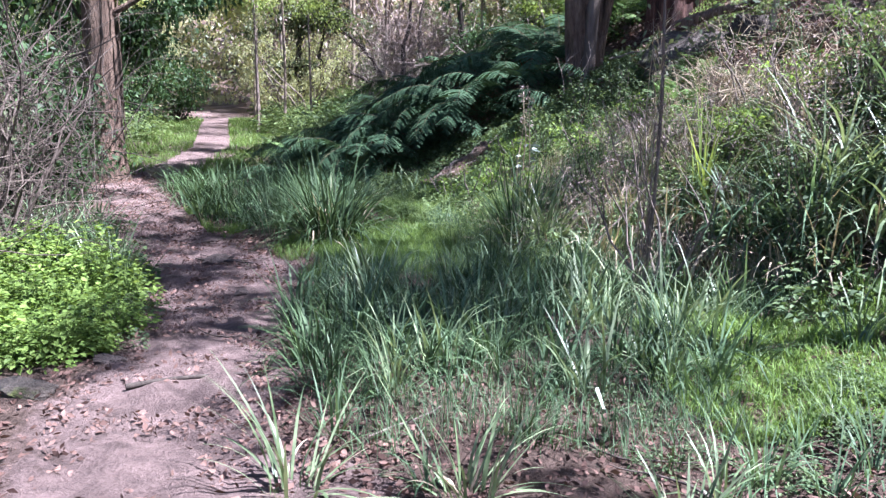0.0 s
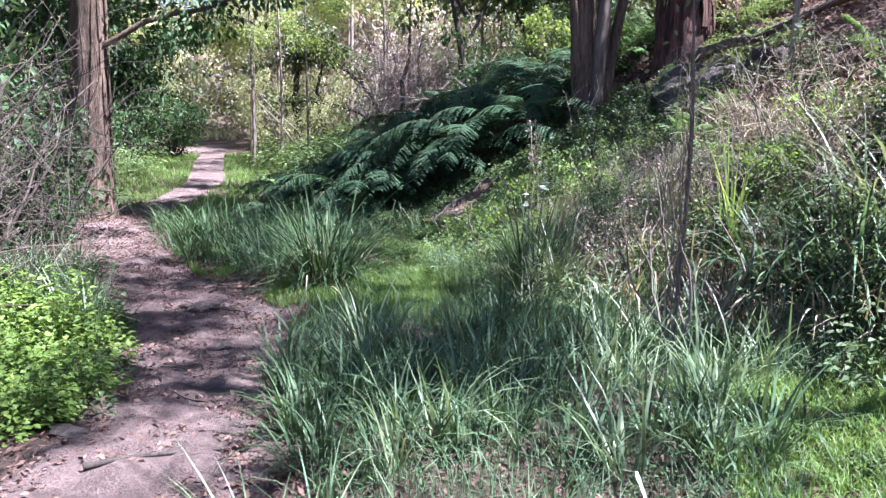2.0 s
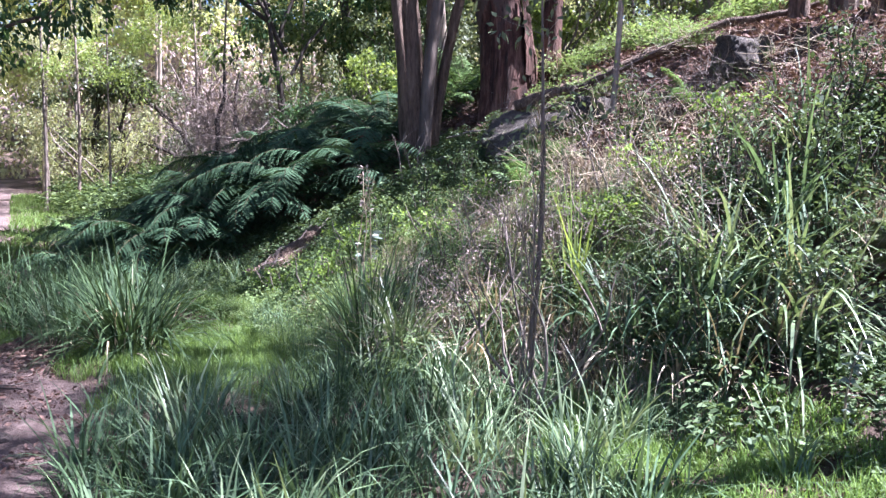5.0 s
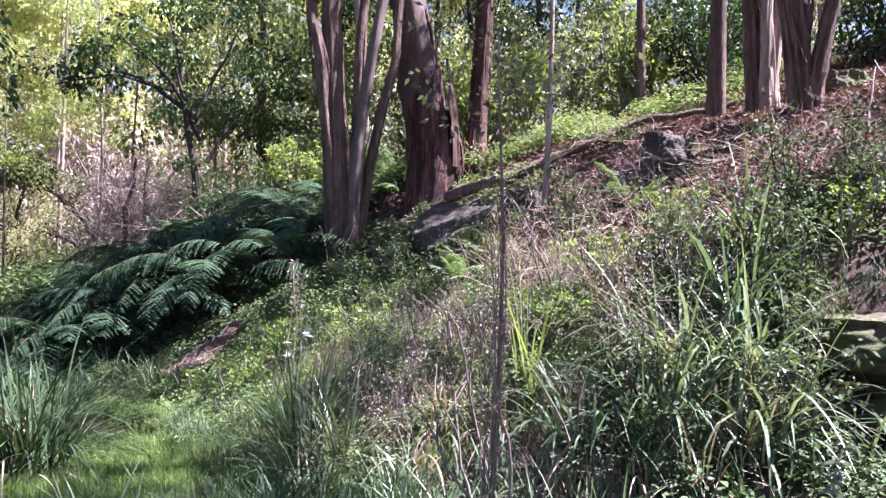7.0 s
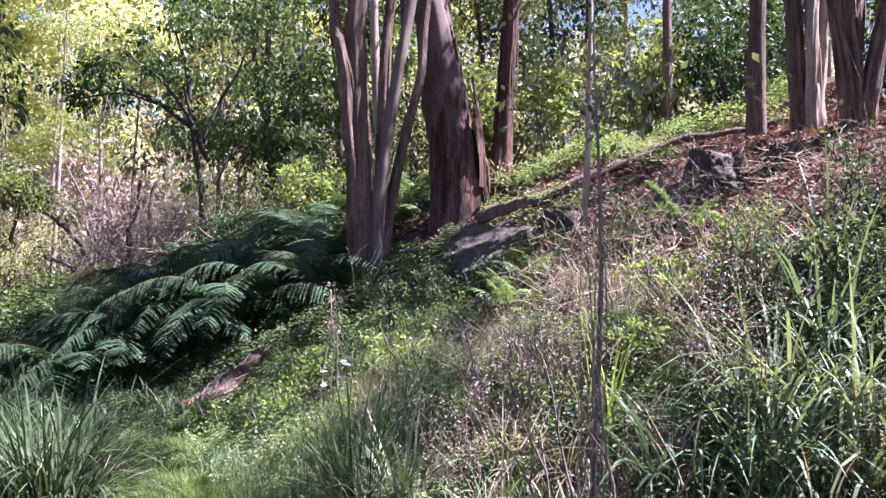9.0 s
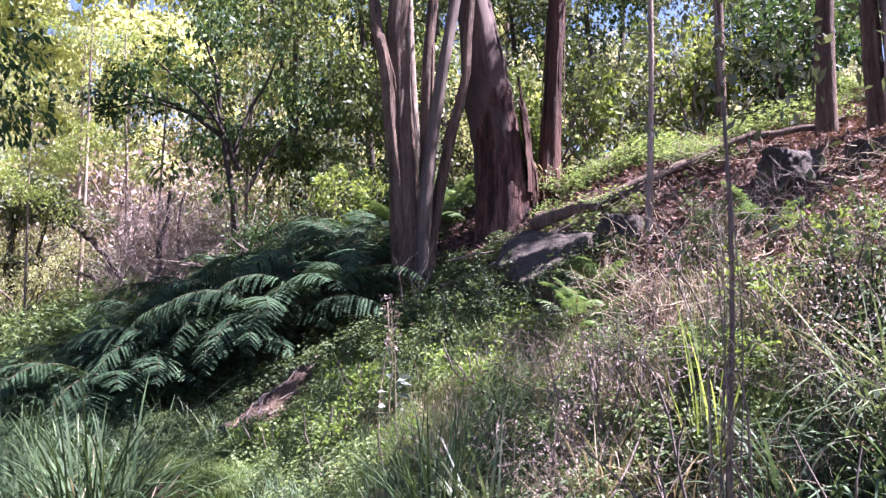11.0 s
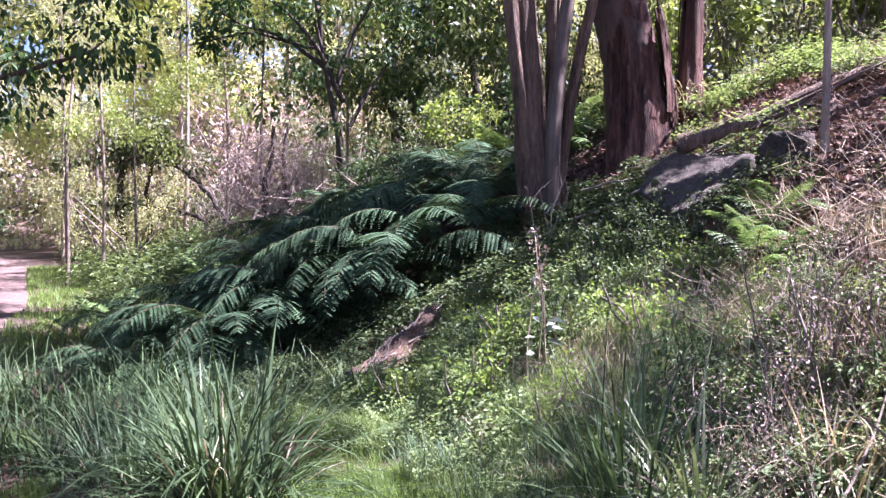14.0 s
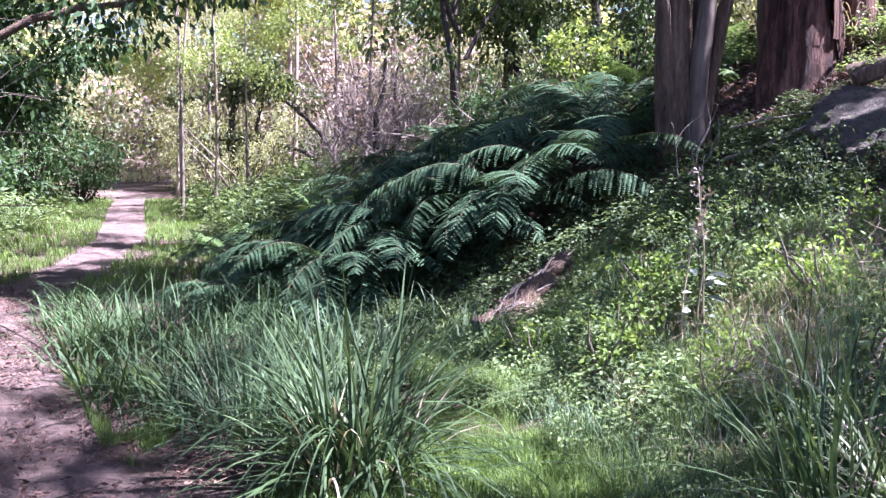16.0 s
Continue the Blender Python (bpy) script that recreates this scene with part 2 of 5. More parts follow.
M_TWIG_DARK = bark_material("dark twigs", (0.02, 0.015, 0.012), (0.055, 0.042, 0.035), (0.12, 0.095, 0.08), 1.0, 20.0, 0.008)
M_ROCK = rock_material("grey sandstone", (0.014, 0.011, 0.009), (0.05, 0.038, 0.03), (0.15, 0.115, 0.09), 0.3)
M_ROCK_MOSS = rock_material("mossy sandstone", (0.03, 0.022, 0.014), (0.09, 0.063, 0.038), (0.2, 0.145, 0.09), 0.7)
M_CLOD = rock_material("earth clod", (0.03, 0.021, 0.018), (0.075, 0.052, 0.044), (0.15, 0.11, 0.095))

# ---- lie of the land ----
TOE = ((-40, 12), (-5, 4.6), (0, 3.7), (4, 2.7), (5.6, 2.0), (7.2, 0.6), (8, 0.2), (9.2, -0.15), (10.4, -0.5), (12.1, -1.12), (17, -3.4), (25, -5.2), (40, -8.5), (400, -100))
TRAIL = ((-30, 3.0), (-3, 0.75), (0, 0.2), (2.2, -0.45), (3.4, -0.97), (4.5, -1.3), (5.6, -1.48), (6.4, -1.72), (7.2, -2.03), (8.7, -3.05), (9.4, -3.4), (11.7, -4.7), (13.5, -5.0), (16, -5.25), (18.6, -5.68), (21, -6.4), (26.5, -8.1), (31, -9.4), (60, -19))
WIDTH = ((-30, 0.7), (0, 0.7), (3.4, 0.54), (4.5, 0.38), (5.6, 0.38), (6.4, 0.52), (7.2, 0.68), (8.7, 0.44), (11.7, 0.42), (13.5, 0.42), (16, 0.46), (21, 0.5), (60, 0.55))


def along(table, y):
    return np.interp(y, [r[0] for r in table], [r[1] for r in table])


def waves(x, y, scale, seed, octaves=4):
    """Smooth irregular heights about 0, from sums of turned sines."""
    made = np.random.default_rng(seed)
    total, amp = np.zeros(np.broadcast(x, y).shape), 1.0
    for _ in range(octaves):
        for _ in range(3):
            a, p, k = made.uniform(0, 2 * np.pi), made.uniform(0, 2 * np.pi), made.uniform(0.7, 1.4) / scale
            total = total + amp / 3 * np.sin(2 * np.pi * k * (x * np.cos(a) + y * np.sin(a)) + p)
        amp, scale = amp * 0.5, scale * 0.5
    return total


def off_trail(x, y):
    """Distance from the trail's edge; negative on it."""
    return np.abs(x - along(TRAIL, y)) * 0.93 - along(WIDTH, y)


def height(x, y):
    x, y = np.asarray(x, float), np.asarray(y, float)
    s = (x - along(TOE, y)) * 0.86
    bank = 0.32 * (np.sqrt(s * s + 0.16) + s) - 0.03
    bank = np.where(bank > 3.2, 3.2 + (bank - 3.2) * 0.62, bank)
    bank = np.where(bank > 6, 6 + (bank - 6) * 0.35, bank)
    bank = bank * np.interp(y, (13.5, 21), (1.0, 0.5))
    z = bank + 0.30 * np.clip(y - 50, 0, 45) + 0.028 * np.clip(y - 9, 0, 60)
    left = np.clip(along(TRAIL, y) - 1.1 - x, 0, None)
    z = z + 0.08 * np.clip(left, 0, 3) + 0.10 * np.clip(left - 6, 0, 40)
    away = np.clip(off_trail(x, y), 0, 1.2)
    z = z + 0.05 * away * waves(x, y, 2.4, 3) + 0.012 * waves(x, y, 0.7, 4) * (0.6 + away)
    z = z - 0.75 * np.exp(-((x - 3.8) / 0.48) ** 2 - ((y - 5.45) / 0.5) ** 2)
    return z + 0.05 * np.clip(away, 0, 0.5)


# ---- mesh builders ----
def mesh_of(name, verts, quads, mat, smooth=False, tris=None):
    mesh = bpy.data.meshes.new(name)
    faces = np.asarray(quads, np.int32)
    verts = np.asarray(verts, np.float32).reshape(-1, 3)
    mesh.vertices.add(len(verts))
    mesh.vertices.foreach_set("co", verts.ravel())
    n, k = faces.shape
    mesh.loops.add(n * k)
    mesh.loops.foreach_set("vertex_index", faces.ravel())
    mesh.polygons.add(n)
    mesh.polygons.foreach_set("loop_start", np.arange(0, n * k, k, dtype=np.int32))
    mesh.polygons.foreach_set("use_smooth", np.full(n, smooth))
    mesh.materials.append(mat)
    mesh.update(calc_edges=True)
    mesh.validate()
    return mesh


def joined(pieces):
    """Joins (verts, quads) pairs."""
    verts, quads, base = [], [], 0
    for v, q in pieces:
        verts.append(v)
        quads.append(np.asarray(q) + base)
        base += len(v)
    return np.concatenate(verts), np.concatenate(quads)


def part(name, mesh, parent, label=""):
    ob = new(name, mesh)
    ob.parent = parent
    return tagged(ob, label)


def unit(v):
    return v / np.maximum(np.linalg.norm(v, axis=-1, keepdims=True), 1e-9)


def leaves(roots, ways, lengths, widths, seed=0, sag=0.12):
    """Folded leaves, one quad each: roots and ways n x 3."""
    made = np.random.default_rng(seed)
    ways = unit(ways)
    other = unit(np.cross(ways, unit(made.normal(size=ways.shape) + np.array([0, 0, 0.8]))))
    lengths, widths = lengths[:, None], widths[:, None]
    drop = np.array([0, 0, -1.0]) * lengths * sag
    middle = roots + ways * lengths * 0.45
    verts = np.stack([roots, middle + other * widths + drop * 0.2, roots + ways * lengths + drop, middle - other * widths], 1).reshape(-1, 3)
    return verts, np.arange(len(verts)).reshape(-1, 4)


def blades(roots, turn, length, lean, curl, width, levels=4):
    """Bent, tapering blades. turn: heading; lean: how far it leans at once; curl: how far it droops over."""
    t = np.linspace(0, 1, levels + 1)[None, :]
    angle = lean[:, None] + curl[:, None] * t
    step = length[:, None] / levels
    out = np.concatenate([np.zeros((len(roots), 1)), np.cumsum(np.sin(angle[:, :-1]) * step, 1)], 1)
    up = np.concatenate([np.zeros((len(roots), 1)), np.cumsum(np.cos(angle[:, :-1]) * step, 1)], 1)
    c, s = np.cos(turn)[:, None], np.sin(turn)[:, None]
    mid = np.stack([roots[:, :1] + out * c, roots[:, 1:2] + out * s, roots[:, 2:] + up], 2)
    w = width[:, None] * np.clip(1.0 - t ** 1.8, 0.06, 1) * (0.55 + 0.45 * np.minimum(1, t * 3))
    side = np.stack([-s * w, c * w, np.zeros_like(w)], 2)
    verts = np.stack([mid - side, mid + side], 2).reshape(-1, 3)
    k = 2 * (levels + 1)
    row = np.array([[2 * i, 2 * i + 1, 2 * i + 3, 2 * i + 2] for i in range(levels)])
    quads = (np.arange(len(roots))[:, None, None] * k + row[None]).reshape(-1, 4)
    return verts, quads


def tube(points, radii, sides=8, rough=0.0, seed=0, flutes=0):
    """A round, tapering stem through points, with uneven skin."""
    points, radii = np.asarray(points, float), np.asarray(radii, float)
    made = np.random.default_rng(seed)
    ways = unit(np.gradient(points, axis=0))
    ref = np.array([0.31, 0.87, 0.12]) if abs(ways[0] @ np.array([0.31, 0.87, 0.12])) < 0.8 else np.array([1.0, 0, 0])
    a = unit(np.cross(ways, ref))
    b = np.cross(ways, a)
    turn = np.linspace(0, 2 * np.pi, sides, endpoint=False)
    skin = np.ones((len(points), sides))
    if rough:
        run = np.linspace(0, 1, len(points))[:, None]
        for k in range(2, 9):
            skin += rough / k ** 0.5 * np.sin(k * turn[None] + made.uniform(0, 6.3) + run * made.uniform(-5, 5)) * made.uniform(0.3, 1)
        if flutes:
            skin += rough * np.sin(flutes * turn[None] + 3 * np.sin(run * 5)) * 0.7
        skin += rough * 0.35 * made.normal(size=skin.shape)
    ring = (np.cos(turn)[None, :, None] * a[:, None] + np.sin(turn)[None, :, None] * b[:, None]) * (radii[:, None] * skin)[:, :, None]
    verts = (points[:, None] + ring).reshape(-1, 3)
    i, j = np.meshgrid(np.arange(len(points) - 1), np.arange(sides), indexing="ij")
    n = (j + 1) % sides
    quads = np.stack([i * sides + j, i * sides + n, (i + 1) * sides + n, (i + 1) * sides + j], -1).reshape(-1, 4)
    return verts, quads


def bent(start, end, bow=0.1, wobble=0.03, count=10, seed=0):
    """A crooked line from start to end."""
    made = np.random.default_rng(seed)
    start, end = np.asarray(start, float), np.asarray(end, float)
    t = np.linspace(0, 1, count)[:, None]
    span = np.linalg.norm(end - start)
    off = unit(made.normal(size=3)) * bow * span
    line = start + (end - start) * t + off * np.sin(np.pi * t)
    for k in (2, 3, 5):
        line += unit(made.normal(size=3)) * wobble * span / k * np.sin(np.pi * k * t + 0.0)
    return line

# ---- ground ----
def spread_axis(low, high, fine, far_low, far_high, growth=1.16):
    middle = np.arange(low, high + fine / 2, fine)
    up, down, step = [high], [low], fine
    while up[-1] < far_high or down[-1] > far_low:
        step *= growth
        up.append(up[-1] + step)
        down.append(down[-1] - step)
    return np.concatenate([down[:0:-1], middle, up[1:]])


def ground_sheet():
    xs, ys = spread_axis(-6, 7, 0.07, -600, 600), spread_axis(0, 14, 0.07, -600, 600)
    gx, gy = np.meshgrid(xs, ys, indexing="ij")
    gz = height(gx, gy)
    on = off_trail(gx, gy)
    scuff = np.clip(1 - np.clip(on, 0, None) / 0.4, 0, 1)
    gz = gz + scuff * (0.024 * waves(gx, gy, 0.4, 11, 3) + 0.02 * waves(gx, gy, 1.1, 12, 2))
    verts = np.stack([gx, gy, gz], -1).reshape(-1, 3)
    n, m = len(xs), len(ys)
    i, j = np.meshgrid(np.arange(n - 1), np.arange(m - 1), indexing="ij")
    quads = np.stack([i * m + j, (i + 1) * m + j, (i + 1) * m + j + 1, i * m + j + 1], -1).reshape(-1, 4)
    mesh = mesh_of("ground", verts, quads, M_GROUND, True)
    bare = np.clip(0.5 - on * 1.5 + 0.22 * waves(gx, gy, 1.2, 8, 3), 0, 1)
    near = np.exp(-((gx - 0.3) ** 2 / 1.4 + (gy - 2.6) ** 2 / 0.7)) * 0.42
    mesh.attributes.new("trail", "FLOAT", "POINT").data.foreach_set("value", np.maximum(bare, near).astype(np.float32).ravel())
    return tagged(new("ground", mesh), "pinkish sandy walking track through leaf-strewn bush soil", "ground", kind="structure")


ground_sheet()


def at_ground(x, y, dz=0.0):
    return (x, y, float(height(x, y)) + dz)


def copied(mesh, name, x, y, size, turn, label, category, group="", dz=-0.01, tilt=(0, 0), kind=""):
    ob = new(name, mesh)
    ob.matrix_world = Matrix.LocRotScale((x, y, float(height(x, y)) + dz), Euler((tilt[0], tilt[1], turn)), (size, size, size))
    return tagged(ob, label, category, group, kind)


# ---- trees ----
def crown_leaves(centres, count, size, leaf, seed, droop=0.4, flat=0.7):
    """Leaves in uneven clumps round the centres."""
    made = np.random.default_rng(seed)
    centres = np.asarray(centres, float)
    weight = made.uniform(0.4, 1.6, len(centres))
    pick = made.choice(len(centres), count, p=weight / weight.sum())
    radius = size * made.uniform(0.5, 1.3, len(centres))[pick]
    way = unit(made.normal(size=(count, 3)))
    roots = centres[pick] + way * (radius * made.uniform(0.15, 1, count) ** 0.6)[:, None] * np.array([1, 1, flat])
    aim = way * 0.6 + made.normal(size=(count, 3)) * 0.6 - np.array([0, 0, droop])
    length = leaf * made.uniform(0.6, 1.35, count)
    return leaves(roots, aim, length, length * made.uniform(0.16, 0.3, count), seed + 1)


def tree(x, y, tall, radius, bark, leaf_mat, crown_from, spread, count, leaf, seed, label, lean=(0, 0), clump=0.7, limbs=6, name="tree", dz=0.0, flutes=0, flare=1.5, rough=0.06, droop=0.4, sides=18, scatter=1.0, strips=0, crook=0.012):
    made = np.random.default_rng(seed)
    root = new(name)
    root.location = at_ground(x, y, dz)
    tagged(root, label, "tree")
    t = np.linspace(0, 1, 44)
    bow = made.uniform(-crook, crook, 2) * tall
    line = np.stack([lean[0] * tall * t + bow[0] * np.sin(np.pi * 1.5 * t), lean[1] * tall * t + bow[1] * np.sin(np.pi * 2 * t), tall * t - 0.25], 1)
    girth = radius * (1 - 0.72 * t) * (1 + (flare - 1) * np.exp(-t * tall / 0.35))
    part("trunk", mesh_of("trunk", *tube(line, girth, sides, rough, seed, flutes), bark, True), root)
    if strips:
        loose_bark(line, girth, strips, seed + 7, root, bark)
    ends = []
    for k in range(limbs):
        u = made.uniform(crown_from * 0.92, 0.97)
        at = np.array([np.interp(u, t, line[:, i]) for i in range(3)])
        a = 2 * np.pi * (k / max(limbs, 1)) + made.uniform(-0.5, 0.5)
        reach = spread * made.uniform(0.55, 1.05) * scatter
        tip = at + np.array([np.cos(a) * reach, np.sin(a) * reach, made.uniform(0.1, 0.7) * spread])
        limb = bent(at, tip, 0.12, 0.06, 9, seed * 31 + k)
        part("limb", mesh_of("limb", *tube(limb, np.linspace(radius * 0.17, radius * 0.03, 9), 7, 0.04, k), bark, True), root)
        ends += [limb[4], limb[6], limb[8], limb[8] + made.normal(size=3) * clump * 0.6]
    ends.append(line[-1])
    part("crown", mesh_of("crown", *crown_leaves(ends, count, clump, leaf, seed + 5, droop), leaf_mat), root)
    return root


def shrub(tall, wide, stems, count, leaf, bark, leaf_mat, seed, droop=0.2, low=0.15, thick=1.0):
    """Stems and leaves of a bush, as a thing at the origin."""
    made = np.random.default_rng(seed)
    root = new("shrub")
    lines, ends = [], []
    for k in range(stems):
        a, reach = made.uniform(0, 6.3), wide * made.uniform(0.2, 1)
        tip = (np.cos(a) * reach, np.sin(a) * reach, tall * made.uniform(0.55, 1.0))
        line = bent((made.normal() * 0.06, made.normal() * 0.06, -0.1), tip, 0.12, 0.08, 8, seed * 17 + k)
        lines.append(tube(line, np.linspace((0.012 + 0.008 * tall) * thick, 0.004 * thick, 8), 5))
        for i in range(2, 8):
            if line[i][2] > low * tall:
                ends.append(line[i] + made.normal(size=3) * 0.1 * tall)
    part("stem", mesh_of("stem", *joined(lines), bark, True), root)
    part("foliage", mesh_of("foliage", *crown_leaves(ends, count, 0.16 * (tall + wide) * 0.6, leaf, seed + 3, droop, 0.8), leaf_mat), root)
    return root


def tangle(tall, wide, count, seed, thick=0.006, bend=0.25):
    """A heap of thin dead twigs, as one mesh."""
    made = np.random.default_rng(seed)
    pieces = []
    for k in range(count):
        a, r = made.uniform(0, 6.3), wide * np.sqrt(made.uniform(0, 1))
        start = np.array([np.cos(a) * r, np.sin(a) * r, made.uniform(-0.05, 0.75) * tall])
        way = unit(made.normal(size=3) + np.array([0, 0, 0.5]))
        end = start + way * made.uniform(0.3, 0.9) * (tall + wide) * 0.45
        end[2] = np.clip(end[2], 0.02, tall * 1.1)
        pieces.append(tube(bent(start, end, bend, 0.035, 6, seed * 13 + k), np.linspace(thick * made.uniform(0.6, 1.8), thick * 0.4, 6), 4))
    return joined(pieces)


def placed(thing, x, y, size=1.0, turn=0.0, dz=0.0, tilt=(0, 0)):
    return copy_thing(thing, Matrix.LocRotScale(at_ground(x, y, dz), Euler((tilt[0], tilt[1], turn)), (size, size, size)))


def loose_bark(line, girth, count, seed, root, mat):
    """Long strips of bark lying against a stem, standing off it here and there."""
    made = np.random.default_rng(seed)
    pieces = []
    for _ in range(count):
        low = made.uniform(0.0, 0.55)
        high = min(low + made.uniform(0.08, 0.3), 0.98)
        u = np.linspace(low, high, 9) * (len(line) - 1)
        mid = np.stack([np.interp(u, np.arange(len(line)), line[:, i]) for i in range(3)], 1)
        r = np.interp(u, np.arange(len(line)), girth)[:, None]
        a = made.uniform(0, 6.3) + np.linspace(0, made.uniform(-0.3, 0.3), 9)
        way, across = np.stack([np.cos(a), np.sin(a), 0 * a], 1), np.stack([-np.sin(a), np.cos(a), 0 * a], 1)
        off = (0.03 * np.sin(np.linspace(0, 3.1, 9)) * made.uniform(0, 1) + np.abs(made.normal(0, 0.05)) * np.linspace(1, 0, 9) ** 2)[:, None]
        w = made.uniform(0.008, 0.03) * np.linspace(0.5, 1, 9)[:, None]
        c = mid + way * (r * 1.04 + off)
        verts = np.stack([c - across * w, c + across * w + way * 0.006], 1).reshape(-1, 3)
        pieces.append((verts, np.array([[2 * i, 2 * i + 1, 2 * i + 3, 2 * i + 2] for i in range(8)])))
    part("loose_bark", mesh_of("loose_bark", *joined(pieces), mat), root, "loose hanging strips of bark")


def bark_slabs(x, y, z, count, seed):
    """Ragged upright slabs of old bark leaning off a trunk, and a frayed skirt at its foot."""
    made = np.random.default_rng(seed)
    root = new("peeling_bark")
    root.location = (x, y, z)
    tagged(root, "ragged dark slabs of peeling bark against the massive gum", "bark")
    for k in range(count):
        a = made.uniform(-1.15, 0.55)
        foot, tall, w = made.uniform(0.1, 0.9), made.uniform(0.5, 1.3), made.uniform(0.03, 0.075)
        u = np.linspace(0, 1, 12)
        r = 0.385 + 0.05 * made.uniform(0, 1) * np.sin(u * 3.1) + 0.03 * u ** 2 * made.uniform(-0.5, 1)
        c = np.stack([np.cos(a + 0.12 * u) * r - 0.15 * (foot + tall * u) * (1 + 0.05 * (foot + tall * u)) + 0.015, np.sin(a + 0.12 * u) * r, foot + tall * u], 1)
        across, out = np.array([-np.sin(a), np.cos(a), 0]), np.array([np.cos(a), np.sin(a), 0])
        ww = (w * (1 - 0.7 * u ** 3) * (1 + 0.25 * made.normal(size=12)))[:, None]
        verts = np.stack([c - across * ww, c + out * 0.02, c + across * ww, c - out * 0.015], 1).reshape(-1, 3)
        i, j = np.meshgrid(np.arange(11), np.arange(4), indexing="ij")
        n = (j + 1) % 4
        part("bark_slab", mesh_of("bark_slab", verts, np.stack([i * 4 + j, i * 4 + n, i * 4 + 4 + n, i * 4 + 4 + j], -1).reshape(-1, 4), M_BARK_RED), root)
    n = 260
    a = made.uniform(0, 6.3, n)
    roots = np.stack([0.56 + 0.13 * np.cos(a), 0.05 + 0.13 * np.sin(a), made.uniform(0.1, 0.75, n)], 1)
    part("frayed_fibres", mesh_of("frayed_fibres", *blades(roots, a, made.uniform(0.2, 0.45, n), made.uniform(0.9, 1.6, n), made.uniform(0.6, 1.6, n), made.uniform(0.003, 0.008, n), 4), M_DRY), root, "frayed straw-coloured bark fibres")


def stemmed_tree(x, y, stems, barks, label, seed, count, clump, reach, flare=0.3, flutes=5, rough=0.1):
    """Several stems from one base; each stem runs through three points."""
    made = np.random.default_rng(seed)
    root = new("tree")
    root.location = at_ground(x, y)
    tagged(root, label, "tree")
    ends = []
    for k, (a, b, c, low, high) in enumerate(stems):
        first, second = bent(a, b, 0.03, 0.012, 26, seed + k), bent(b, c, 0.05, 0.02, 12, seed + 20 + k)
        first[:, :2] = np.array(a[:2]) + (np.array(b[:2]) - np.array(a[:2])) * np.linspace(0, 1, 26)[:, None] ** 1.8 + (first[:, :2] - np.linspace(a[:2], b[:2], 26))
        line = np.concatenate([first, second[1:]])
        girth = np.linspace(low, high, len(line)) * (1 + flare * np.exp(-np.linspace(0, 16, len(line))))
        part("stem", mesh_of("stem", *tube(line, girth, 40, rough, seed + k, flutes), barks[k], True), root)
        if barks[k] is not M_BARK_SMOOTH:
            loose_bark(line, girth, 9, seed + 40 + k, root, barks[k])
        ends += [second[7], second[9], second[11]]
    for k in range(7):
        start = np.array(ends[k % len(ends)])
        tip = start + np.array([made.uniform(-reach, reach), made.uniform(-reach, reach), made.uniform(0.3, 1.8)])
        limb = bent(start, tip, 0.1, 0.05, 8, seed + 60 + k)
        part("limb", mesh_of("limb", *tube(limb, np.linspace(0.04, 0.01, 8), 6), barks[0], True), root)
        ends += [limb[5], limb[7]]
    part("crown", mesh_of("crown", *crown_leaves(ends, count, clump, 0.19, seed + 90), M_GUM), root)


stemmed_tree(1.82, 12.0, (((0.0, 0, -0.4), (-0.25, 0.05, 3.0), (-0.7, 0.4, 11), 0.19, 0.10), ((-0.11, -0.05, -0.4), (-0.5, 0.0, 3.0), (-1.6, 0.6, 9), 0.11, 0.05), ((0.06, -0.13, -0.4), (0.36, -0.16, 3.1), (1.1, -0.2, 9), 0.095, 0.05),
                          ((0.14, -0.05, -0.4), (0.62, 0.0, 2.6), (1.7, 0.6, 8), 0.085, 0.035), ((0.16, 0.04, -0.4), (0.2, 0.12, 3.2), (0.35, 0.5, 8), 0.10, 0.04)),
             (M_BARK, M_BARK, M_BARK_SMOOTH, M_BARK, M_BARK), "brown tree with several stems grown together at the base", 60, 5500, 0.6, 3.2, 0.35, 3)
stemmed_tree(5.86, 8.45, (((0, 0, -0.4), (-0.1, 0.1, 1.7), (-0.5, 0.4, 8), 0.11, 0.06), ((0.07, -0.05, -0.4), (0.5, -0.1, 1.8), (1.6, -0.2, 8), 0.09, 0.05), ((-0.06, 0.02, -0.4), (-0.36, 0.1, 1.7), (-1.3, 0.5, 8), 0.07, 0.04), ((0.04, 0.05, -0.4), (0.22, 0.2, 1.7), (0.7, 0.6, 8), 0.075, 0.04)),
             (M_BARK, M_BARK, M_BARK, M_BARK), "dark fluted tree forking near the ground atop the bank", 130, 120, 0.35, 2.0, 0.8, 6, 0.2)
# All but the left stem get pale bark, standing for sun from the right.
stemmed_tree(5.95, 9.25, (((-0.09, 0, -0.4), (-0.16, 0.1, 1.9), (-0.4, 0.4, 10), 0.09, 0.06), ((0.08, -0.05, -0.4), (0.22, -0.05, 1.9), (0.7, -0.2, 10), 0.08, 0.05), ((0.0, -0.08, -0.4), (0.06, -0.06, 1.6), (0.1, 0.3, 9), 0.065, 0.04), ((0.22, -0.02, -0.3), (0.12, 0.0, 0.7), (0.26, 0.0, 6), 0.06, 0.03)),
             (M_BARK, M_BARK_PALE, M_BARK_PALE, M_BARK_PALE), "fluted brown tree on top of the bank, sun painted as pale bark", 24, 260, 0.4, 2.2, 1.1, 6, 0.18)
